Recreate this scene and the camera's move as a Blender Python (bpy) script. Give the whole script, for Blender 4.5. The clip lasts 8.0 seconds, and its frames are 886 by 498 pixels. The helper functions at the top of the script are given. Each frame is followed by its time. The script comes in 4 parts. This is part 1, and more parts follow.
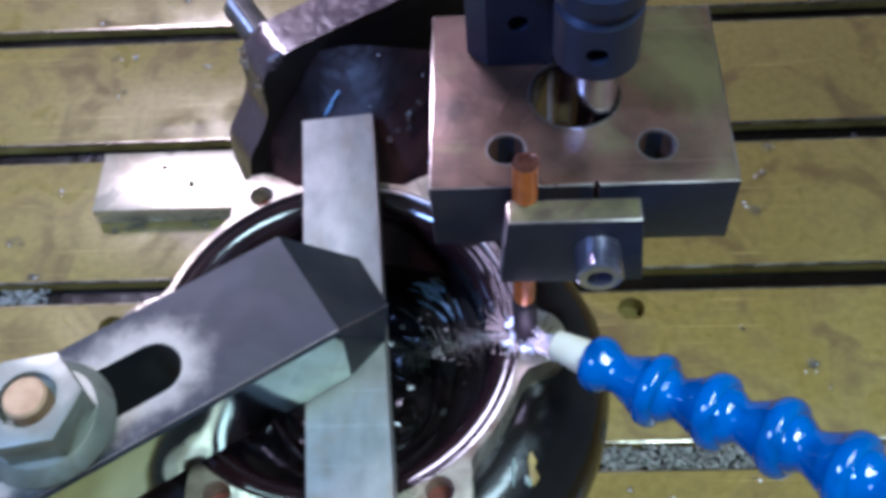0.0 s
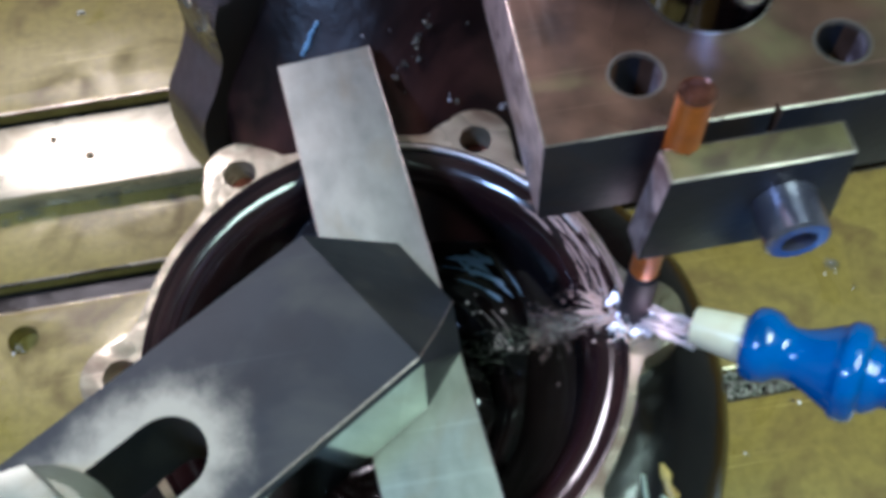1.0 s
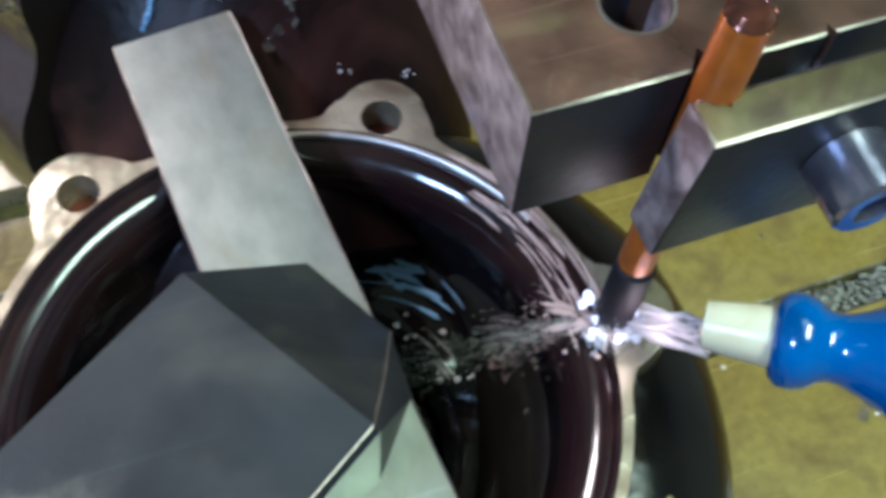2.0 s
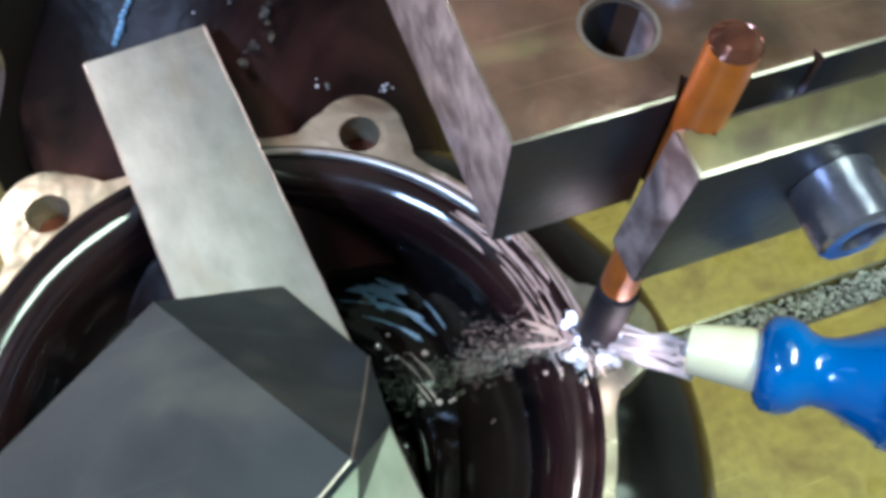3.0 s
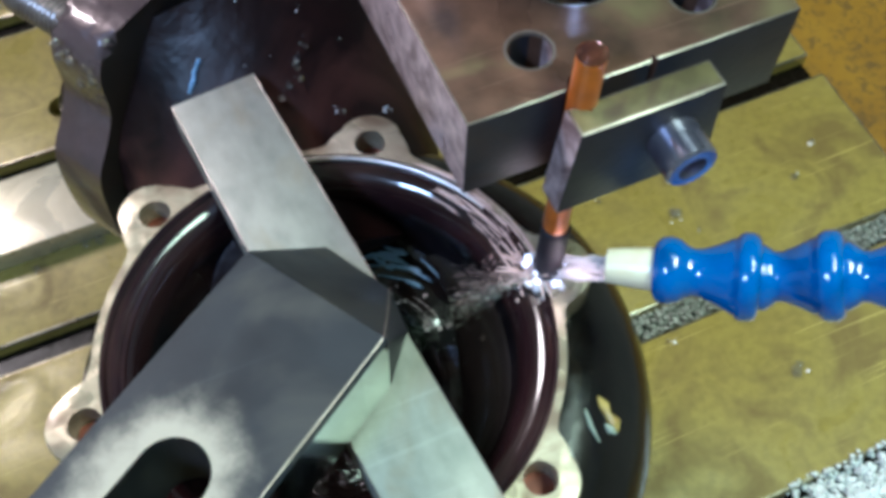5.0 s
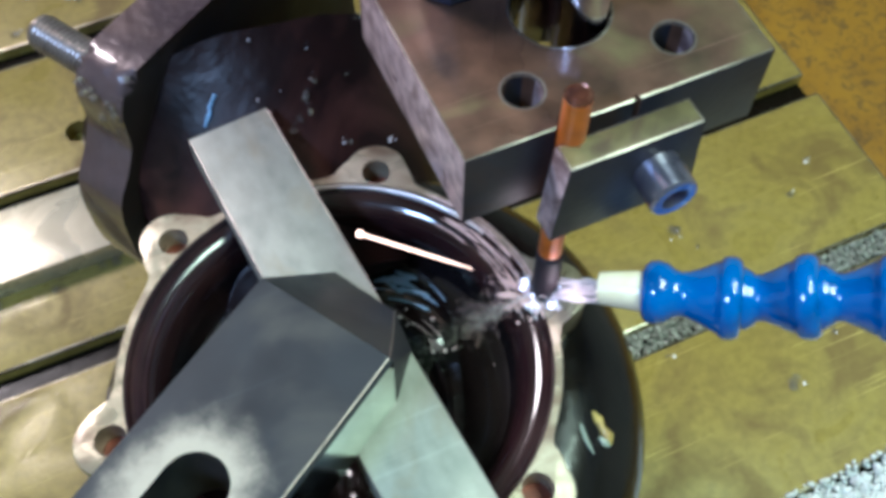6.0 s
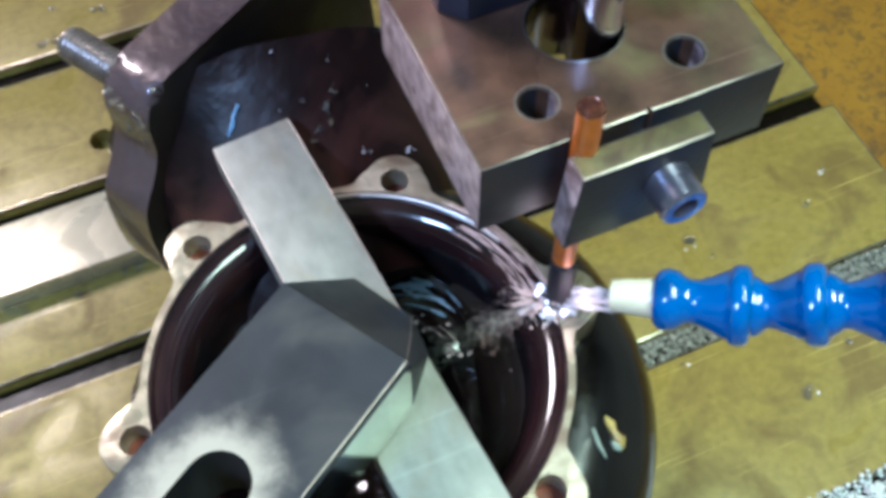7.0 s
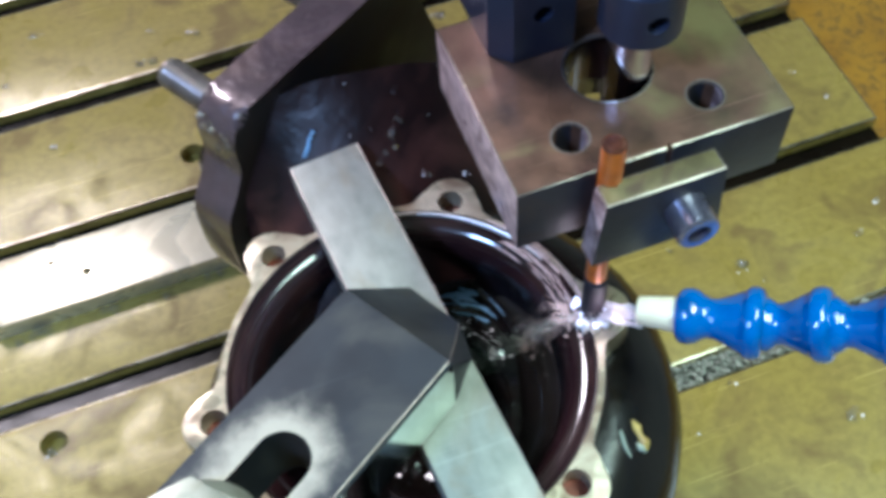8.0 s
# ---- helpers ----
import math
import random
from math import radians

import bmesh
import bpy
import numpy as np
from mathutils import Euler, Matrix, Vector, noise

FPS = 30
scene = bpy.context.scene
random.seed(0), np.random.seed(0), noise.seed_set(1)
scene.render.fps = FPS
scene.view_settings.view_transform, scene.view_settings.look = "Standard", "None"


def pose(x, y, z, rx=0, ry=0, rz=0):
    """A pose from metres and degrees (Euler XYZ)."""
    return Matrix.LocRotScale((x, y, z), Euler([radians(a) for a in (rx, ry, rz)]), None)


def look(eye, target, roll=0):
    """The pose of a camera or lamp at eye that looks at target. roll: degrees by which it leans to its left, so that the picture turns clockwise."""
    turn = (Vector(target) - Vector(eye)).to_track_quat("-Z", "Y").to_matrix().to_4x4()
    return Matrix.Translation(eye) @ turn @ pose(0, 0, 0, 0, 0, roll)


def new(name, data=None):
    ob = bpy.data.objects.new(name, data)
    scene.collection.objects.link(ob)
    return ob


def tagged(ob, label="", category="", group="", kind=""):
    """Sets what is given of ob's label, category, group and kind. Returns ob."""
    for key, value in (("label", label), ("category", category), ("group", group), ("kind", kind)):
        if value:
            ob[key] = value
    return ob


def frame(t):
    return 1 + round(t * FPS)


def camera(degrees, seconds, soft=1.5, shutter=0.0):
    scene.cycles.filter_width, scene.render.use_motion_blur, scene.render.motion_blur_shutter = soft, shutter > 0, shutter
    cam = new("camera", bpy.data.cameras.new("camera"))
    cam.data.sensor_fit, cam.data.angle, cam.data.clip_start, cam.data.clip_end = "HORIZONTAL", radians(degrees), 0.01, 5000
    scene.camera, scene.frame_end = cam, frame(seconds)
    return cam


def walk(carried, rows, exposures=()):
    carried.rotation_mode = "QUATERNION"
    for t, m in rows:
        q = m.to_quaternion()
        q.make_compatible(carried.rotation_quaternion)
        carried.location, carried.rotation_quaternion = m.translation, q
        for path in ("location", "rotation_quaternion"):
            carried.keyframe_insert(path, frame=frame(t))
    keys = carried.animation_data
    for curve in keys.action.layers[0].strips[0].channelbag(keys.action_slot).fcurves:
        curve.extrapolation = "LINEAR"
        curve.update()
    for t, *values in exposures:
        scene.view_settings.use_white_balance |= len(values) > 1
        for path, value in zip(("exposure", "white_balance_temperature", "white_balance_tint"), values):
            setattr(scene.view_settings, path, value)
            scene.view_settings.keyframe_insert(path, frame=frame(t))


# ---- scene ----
cam = camera(46.1, 8.0, soft=4.3, shutter=0.5)
PATH = [
    (0, (0.0194, -0.1717, 0.5777), (-0.0084, 0.1047, 0.1619), -6.31),
    (0.5, (-0.0057, -0.1469, 0.5548), (0.0010, 0.1210, 0.1328), -2.33),
    (1, (-0.0323, -0.1066, 0.5133), (-0.0057, 0.1307, 0.0740), -3.88),
    (1.5, (-0.0448, -0.0830, 0.4817), (0.0272, 0.1412, 0.0405), 2.17),
    (2, (-0.0420, -0.0687, 0.4624), (0.0532, 0.1414, 0.0188), 5.39),
    (2.2, (-0.0381, -0.0639, 0.4587), (0.0650, 0.1393, 0.0136), 8.00),
    (3.3, (-0.0397, -0.0632, 0.4627), (0.0613, 0.1439, 0.0190), 6.34),
    (3.5, (-0.0361, -0.0636, 0.4660), (0.0525, 0.1448, 0.0202), 3.21),
    (4, (-0.0426, -0.0873, 0.5012), (0.0471, 0.1138, 0.0522), 2.99),
    (4.2, (-0.0514, -0.1028, 0.5121), (0.0482, 0.1086, 0.0700), 4.48),
    (5.3, (-0.0612, -0.1184, 0.5361), (0.0456, 0.1049, 0.1017), 1.27),
    (5.5, (-0.0610, -0.1192, 0.5429), (0.0432, 0.1038, 0.1077), 0.82),
    (6, (-0.0619, -0.1240, 0.5457), (0.0433, 0.1059, 0.1143), 0.65),
    (6.5, (-0.0611, -0.1254, 0.5492), (0.0438, 0.1083, 0.1198), 0.52),
    (7, (-0.0635, -0.1281, 0.5521), (0.0356, 0.1085, 0.1230), -0.64),
    (7.5, (-0.0614, -0.1307, 0.5596), (0.0294, 0.1096, 0.1306), -2.36),
    (8, (-0.0615, -0.1500, 0.5837), (0.0056, 0.1061, 0.1596), -5.73),
]
walk(cam, [(t, look(eye, target, roll)) for t, eye, target, roll in PATH],
     [(0, -0.2, 4930, 30), (0.5, -0.28, 5100, 26), (1, -0.28, 5450, 16), (1.5, -0.24, 5560, 12), (2, -0.05, 5660, 9), (3.5, 0.34, 5900, 10), (4.2, 0.18, 5720, 9), (5.5, 0.12, 5650, 10), (7, 0.32, 5560, 12), (8, 0.28, 5440, 13)])


# ---- light: a warm work lamp behind, greenish ceiling tubes over the front, a bluish machine lamp to the side ----
world = bpy.data.worlds.new("workshop_dim")
world.use_nodes = True
world.node_tree.nodes["Background"].inputs["Color"].default_value = (0.55, 0.62, 0.7, 1)
world.node_tree.nodes["Background"].inputs["Strength"].default_value = 0.10
scene.world = world


def area(name, eye, target, sx, sy, power, colour):
    data = bpy.data.lights.new(name, "AREA")
    data.shape, data.size, data.size_y, data.energy, data.color = "RECTANGLE", sx, sy, power, colour
    ob = new(name, data)
    ob.matrix_world = look(eye, target)
    return ob


area("work_lamp", (-0.80, 1.44, 1.85), (-0.72, 1.30, 0.85), 0.42, 0.6, 48, (1.0, 0.84, 0.77))
area("ceiling_tubes", (0.86, -0.46, 2.6), (0.1, 0, 0.2), 1.2, 0.4, 70, (0.79, 1.0, 0.75))
area("machine_led", (-0.95, -0.36, 1.5), (0, 0, 0.27), 0.26, 0.14, 17, (0.46, 0.67, 1.0))
arc = bpy.data.lights.new("arc_light", "POINT")
arc.energy, arc.color, arc.shadow_soft_size = 0.004, (1.0, 0.8, 0.82), 0.003
new("arc_light", arc).location = (0.0265, -0.0115, 0.283)

MM = 0.001


# ---- materials ----
def material(name, colour, rough=0.5, metal=0.0, second=None, scale=60.0, amount=0.5, bump=0.0, bump_scale=400.0,
             coat=0.0, spread=0.08, stain=None, stain_scale=14.0, stain_amount=0.5, stretch=(1, 1, 1), gloss=0.5, scratch=0.0, relief=0.00012):
    """Principled surface with two scales of variation: fine grain and larger stains, both in metres of the object's space."""
    mat = bpy.data.materials.new(name)
    mat.use_nodes = True
    nt = mat.node_tree
    bsdf = nt.nodes["Principled BSDF"]
    N, L = nt.nodes.new, nt.links.new
    geo = N("ShaderNodeNewGeometry")
    mapping = N("ShaderNodeMapping")
    mapping.inputs["Scale"].default_value = stretch
    L(geo.outputs["Position"], mapping.inputs["Vector"])
    pos = mapping.outputs["Vector"]
    fine = N("ShaderNodeTexNoise")
    fine.inputs["Scale"].default_value, fine.inputs["Detail"].default_value = scale, 6
    L(pos, fine.inputs["Vector"])
    ramp = N("ShaderNodeMapRange")
    ramp.inputs["From Min"].default_value, ramp.inputs["From Max"].default_value = 0.35, 0.68
    L(fine.outputs["Fac"], ramp.inputs["Value"])
    mix = N("ShaderNodeMix")
    mix.data_type = "RGBA"
    dark = second or tuple(c * 0.6 for c in colour)
    mix.inputs["A"].default_value, mix.inputs["B"].default_value = (*colour, 1), (*[a + (b - a) * amount for a, b in zip(colour, dark)], 1)
    L(ramp.outputs["Result"], mix.inputs["Factor"])
    out = mix.outputs["Result"]
    big = N("ShaderNodeTexNoise")
    big.inputs["Scale"].default_value, big.inputs["Detail"].default_value, big.inputs["Distortion"].default_value = stain_scale, 8, 1.2
    L(pos, big.inputs["Vector"])
    if stain:
        sharp = N("ShaderNodeMapRange")
        sharp.inputs["From Min"].default_value, sharp.inputs["From Max"].default_value = 0.5, 0.66
        sharp.inputs["To Max"].default_value = stain_amount
        L(big.outputs["Fac"], sharp.inputs["Value"])
        over = N("ShaderNodeMix")
        over.data_type = "RGBA"
        over.inputs["B"].default_value = (*stain, 1)
        L(sharp.outputs["Result"], over.inputs["Factor"])
        L(out, over.inputs["A"])
        out = over.outputs["Result"]
    for turn in (0.35, -0.9, 1.35) if scratch else ():
        lay = N("ShaderNodeMapping")
        lay.inputs["Rotation"].default_value = (0, 0, turn)
        lay.inputs["Scale"].default_value = (9, 520, 9)
        L(geo.outputs["Position"], lay.inputs["Vector"])
        line = N("ShaderNodeTexNoise")
        line.inputs["Scale"].default_value, line.inputs["Detail"].default_value = 1.0, 2
        L(lay.outputs["Vector"], line.inputs["Vector"])
        cut_off = N("ShaderNodeMapRange")
        cut_off.inputs["From Min"].default_value, cut_off.inputs["From Max"].default_value = 0.68, 0.76
        cut_off.inputs["To Max"].default_value = scratch
        L(line.outputs["Fac"], cut_off.inputs["Value"])
        light = N("ShaderNodeMix")
        light.data_type = "RGBA"
        light.inputs["B"].default_value = (*[min(1, 1.7 * c + 0.03) for c in colour], 1)
        L(cut_off.outputs["Result"], light.inputs["Factor"])
        L(out, light.inputs["A"])
        out = light.outputs["Result"]
    L(out, bsdf.inputs["Base Color"])
    rr = N("ShaderNodeMapRange")
    rr.inputs["From Min"].default_value, rr.inputs["From Max"].default_value = 0.3, 0.7
    rr.inputs["To Min"].default_value, rr.inputs["To Max"].default_value = max(0.02, rough - spread), min(1, rough + spread)
    L(big.outputs["Fac"], rr.inputs["Value"])
    L(rr.outputs["Result"], bsdf.inputs["Roughness"])
    bsdf.inputs["Metallic"].default_value = metal
    bsdf.inputs["Specular IOR Level"].default_value = gloss
    bsdf.inputs["Coat Weight"].default_value = coat
    bsdf.inputs["Coat Roughness"].default_value = 0.08
    if bump:
        bn = N("ShaderNodeTexNoise")
        bn.inputs["Scale"].default_value, bn.inputs["Detail"].default_value = bump_scale, 3
        L(pos, bn.inputs["Vector"])
        b = N("ShaderNodeBump")
        b.inputs["Strength"].default_value, b.inputs["Distance"].default_value = bump, relief
        L(bn.outputs["Fac"], b.inputs["Height"])
        L(b.outputs["Normal"], bsdf.inputs["Normal"])
    return mat


M_TABLE = material("oily_table_steel", (0.275, 0.215, 0.053), 0.4, 0.05, (0.175, 0.128, 0.034), 180, 0.6, 1.0, 330, 0.06, 0.2, (0.135, 0.087, 0.027), 21, 0.75, (1, 1, 1), 0.3, 0.8, 0.00014)
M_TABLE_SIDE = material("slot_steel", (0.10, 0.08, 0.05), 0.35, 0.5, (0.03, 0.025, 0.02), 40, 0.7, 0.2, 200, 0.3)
M_WORN = material("worn_bright_edge", (0.55, 0.47, 0.43), 0.28, 0.85, (0.14, 0.1, 0.08), 55, 1.0)
M_EDGE = material("bright_edge_steel", (0.5, 0.45, 0.34), 0.28, 0.9, (0.14, 0.11, 0.07), 70, 0.9)
M_STUD = material("browned_stud_steel", (0.26, 0.215, 0.2), 0.36, 0.6, (0.1, 0.07, 0.06), 120, 0.8, 0.5, 500, 0.15)
M_PLATE = material("ground_plate_steel", (0.6, 0.55, 0.42), 0.3, 0.6, (0.5, 0.45, 0.33), 90, 0.7, 0.4, 300, 0.1, 0.08, (0.16, 0.13, 0.07), 22, 0.55, (1, 1, 1), 0.5, 0.3)
M_BAR = material("ground_bar_steel", (0.30, 0.298, 0.262), 0.52, 0.25, (0.2, 0.205, 0.182), 160, 0.85, 0.6, 900, 0, 0.12, (0.24, 0.2, 0.14), 45, 0.75, (1, 0.6, 1), 0.5, 0.13)
M_STRAP = material("black_oxide_steel", (0.021, 0.0242, 0.031), 0.46, 0.15, (0.0125, 0.0142, 0.019), 60, 0.9, 0.5, 800, 0, 0.14, (0.05, 0.048, 0.046), 24, 0.7, (1, 1, 1), 0.4, 0.2)
M_STRAP_SIDE = material("polished_side_steel", (0.62, 0.70, 0.65), 0.09, 1.0, (0.5, 0.57, 0.53), 70, 0.6, 0.1, 700, 0, 0.04)
M_ZINC = material("zinc_plated_steel", (0.3, 0.315, 0.26), 0.42, 0.6, (0.2, 0.21, 0.17), 120, 0.7, 0.3, 500, 0, 0.12, (0.17, 0.15, 0.1), 60, 0.6)
M_BOLT_END = material("rusty_bolt_end", (0.55, 0.36, 0.2), 0.6, 0.4, (0.35, 0.2, 0.1), 200, 0.7, 0.3, 800)
M_BLOCK = material("worn_tool_steel", (0.165, 0.083, 0.056), 0.36, 0.35, (0.055, 0.03, 0.021), 75, 0.95, 0.9, 400, 0.15, 0.16, (0.2, 0.165, 0.07), 19, 0.85, (1, 1, 1), 0.5, 0.45, 0.00018)
M_CLAMP = material("oily_clamp_steel", (0.2, 0.16, 0.068), 0.42, 0.1, (0.09, 0.068, 0.032), 110, 0.9, 0.8, 500, 0.0, 0.1, (0.07, 0.035, 0.025), 60, 0.8, (1, 1, 1), 0.4, 0.3)
M_SCREW = material("burnished_screw_steel", (0.52, 0.49, 0.6), 0.24, 0.92, (0.24, 0.23, 0.36), 110, 0.8, 0.5, 500)
M_COPPER = material("copper", (0.78, 0.2, 0.025), 0.36, 0.25, (0.45, 0.1, 0.02), 160, 0.7, 0.4, 700, 0.3)
M_TIP = material("charred_copper", (0.012, 0.009, 0.014), 0.7, 0.0, (0.025, 0.014, 0.02), 200, 0.7, 0.6, 600)
M_CAST = material("wet_brown_casting", (0.021, 0.009, 0.008), 0.42, 0.0, (0.009, 0.005, 0.005), 45, 0.9, 1.0, 90, 0.0, 0.14, (0.07, 0.026, 0.02), 20, 0.8, (1, 1, 1), 0.16, 0, 0.0008)
M_CAST_OUT = material("rough_brown_casting", (0.09, 0.058, 0.064), 0.32, 0.2, (0.045, 0.028, 0.034), 60, 0.8, 1.0, 140, 0.8, 0.14, (0.08, 0.04, 0.034), 30, 0.6, (1, 1, 1), 0.5, 0, 0.0008)
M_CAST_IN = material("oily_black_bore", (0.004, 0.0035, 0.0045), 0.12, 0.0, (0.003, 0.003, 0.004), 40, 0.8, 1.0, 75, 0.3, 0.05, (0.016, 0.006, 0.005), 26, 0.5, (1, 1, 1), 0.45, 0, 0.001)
M_RIM = material("machined_rim", (0.46, 0.4, 0.29), 0.32, 0.4, (0.17, 0.125, 0.08), 75, 0.85, 0.9, 260, 0.3, 0.16, (0.1, 0.05, 0.03), 38, 0.8, (1, 1, 1), 0.5, 0.25, 0.0003)
M_RIM_EDGE = material("wet_red_brown_shoulder", (0.019, 0.0075, 0.0085), 0.15, 0.0, (0.01, 0.0045, 0.006), 70, 0.8, 0.8, 70, 0.6, 0.05, (0.034, 0.0135, 0.0125), 30, 0.6, (1, 1, 1), 0.5, 0, 0.0003)
M_RUST = material("rusty_hole_floor", (0.22, 0.05, 0.025), 0.5, 0.1, (0.08, 0.02, 0.012), 150, 0.8, 0.6, 400)
# the tool's shaded front, its shade painted as blue-black
M_SHADED_FRONT = material("shaded_front_steel", (0.03, 0.03, 0.042), 0.42, 0.2, (0.018, 0.017, 0.026), 80, 0.8, 0.8, 500, 0.0, 0.1, (0.055, 0.035, 0.03), 40, 0.6, (1, 1, 1), 0.35, 0.15)
M_BLUE = material("blue_plastic", (0.001, 0.13, 0.46), 0.16, 0.0, (0.001, 0.1, 0.37), 80, 0.7, 0.3, 120, 0.6, 0.05, (0.001, 0.05, 0.2), 60, 0.6, (1, 1, 1), 0.5, 0, 0.0002)
M_NOZZLE = material("cream_plastic", (0.98, 0.85, 0.62), 0.35, 0.0, (0.86, 0.66, 0.42), 160, 0.7, 0.2, 400, 0.2)
M_CHROME = material("polished_steel_pin", (0.66, 0.62, 0.68), 0.14, 1.0, (0.5, 0.46, 0.5), 60, 0.5)
M_HEAD = material("dark_blued_steel", (0.034, 0.04, 0.078), 0.36, 0.4, (0.02, 0.024, 0.05), 70, 0.6, 0.3, 500)
M_TANK = material("yellow_tank_paint", (0.25, 0.13, 0.008), 0.45, 0.0, (0.17, 0.08, 0.006), 30, 0.7, 0.15, 150, 0.2, 0.1, (0.05, 0.026, 0.006), 110, 0.7)
M_WALL = material("workshop_wall", (0.46, 0.47, 0.45), 0.8, 0, None, 3, 0.3)
# front of the stud flange, its shadow painted as dull black
M_SHADED_FLANGE = material("shaded_flange_iron", (0.024, 0.02, 0.0205), 0.5, 0.0, (0.034, 0.028, 0.028), 50, 0.8, 1.0, 110, 0.0, 0.12, (0.04, 0.024, 0.022), 22, 0.6, (1, 1, 1), 0.15, 0, 0.0004)
M_FOAM = material("grey_foam_beads", (0.34, 0.36, 0.32), 0.3, 0.1, (0.1, 0.1, 0.09), 300, 0.8, 0, 1, 0.3)


def fluid_material(name, colour, rough, alpha):
    mat = bpy.data.materials.new(name)
    mat.use_nodes = True
    b = mat.node_tree.nodes["Principled BSDF"]
    b.inputs["Base Color"].default_value = (*colour, 1)
    b.inputs["Roughness"].default_value = rough
    b.inputs["IOR"].default_value = 1.42
    b.inputs["Transmission Weight"].default_value = alpha
    return mat


def glow_material(name, colour, strength):
    mat = bpy.data.materials.new(name)
    mat.use_nodes = True
    b = mat.node_tree.nodes["Principled BSDF"]
    b.inputs["Base Color"].default_value = (*colour, 1)
    b.inputs["Emission Color"].default_value = (*colour, 1)
    b.inputs["Emission Strength"].default_value = strength
    return mat


M_WETBLACK = material("wet_black_iron", (0.007, 0.006, 0.0055), 0.2, 0.0, (0.012, 0.009, 0.008), 60, 0.8, 1.0, 90, 0.1, 0.08, None, 14, 0.5, (1, 1, 1), 0.35, 0, 0.0005)
# slot oil, near black so that it carries the slot's shade
M_SLOT_OIL = material("shaded_slot_oil", (0.007, 0.005, 0.003), 0.24, 0.0, (0.004, 0.003, 0.002), 30, 0.8, 1.0, 60, 0.0, 0.08, None, 14, 0.5, (1, 1, 1), 0.1, 0, 0.0006)
M_WHITEFOAM = material("white_foam", (0.75, 0.78, 0.76), 0.3, 0.0, (0.4, 0.42, 0.4), 200, 0.8, 0, 1, 0.4)
M_POOL = material("dark_pool", (0.005, 0.004, 0.004), 0.06, 0.0, (0.009, 0.006, 0.005), 40, 0.8, 1.0, 110, 0.3, 0.03, None, 14, 0.5, (1, 1, 1), 0.4, 0, 0.0009)
# colour of the ochre glint on the volute
M_OCHRE = material("ochre_highlight", (0.5, 0.36, 0.1), 0.35, 0, (0.2, 0.13, 0.04), 200, 0.8, 0.3, 300, 0.4)
M_FLUID = fluid_material("clear_flushing_fluid", (0.95, 0.93, 0.9), 0.04, 0.95)
M_FROTH = fluid_material("pale_froth", (0.9, 0.88, 0.92), 0.2, 0.15)
M_JET = fluid_material("white_jet", (0.93, 0.86, 0.87), 0.15, 0.55)
M_RUN = fluid_material("pinkish_run_off", (0.97, 0.74, 0.67), 0.1, 0.38)
M_VEIL = fluid_material("greenish_mist", (0.5, 0.57, 0.47), 0.3, 0.45)
M_ROD_END = material("burnt_rod_end", (0.3, 0.1, 0.06), 0.2, 0.7, (0.08, 0.03, 0.025), 260, 0.9, 0.6, 500, 0.5)
# running fluid with the lamp's blue reflection put into its colour
M_BLUE_GLINT = fluid_material("blue_glint_fluid", (0.38, 0.66, 1.0), 0.1, 0.3)
# pale metal for the highlight along the rim's inner lip
M_LIP_HIGHLIGHT = material("rim_highlight_metal", (0.8, 0.74, 0.7), 0.32, 0.9, (0.5, 0.42, 0.38), 60, 0.7, 0.6, 200, 0.2, 0.08)
M_BORE = material("dull_polished_bore", (0.17, 0.14, 0.15), 0.16, 1.0, (0.08, 0.06, 0.065), 60, 0.8, 0.3, 300)
# the tool's lit left side, its light painted as paler pinkish steel
M_LIT_SIDE = material("lit_pinkish_side_steel", (0.6, 0.43, 0.41), 0.4, 0.1, (0.24, 0.155, 0.15), 230, 1.0, 0.8, 400, 0.1, 0.14, (0.12, 0.065, 0.06), 70, 0.8)
M_SPARK = glow_material("spark", (1.0, 0.66, 0.5), 3.5)
M_ARC = glow_material("arc_light", (0.7, 0.76, 1.0), 2.2)



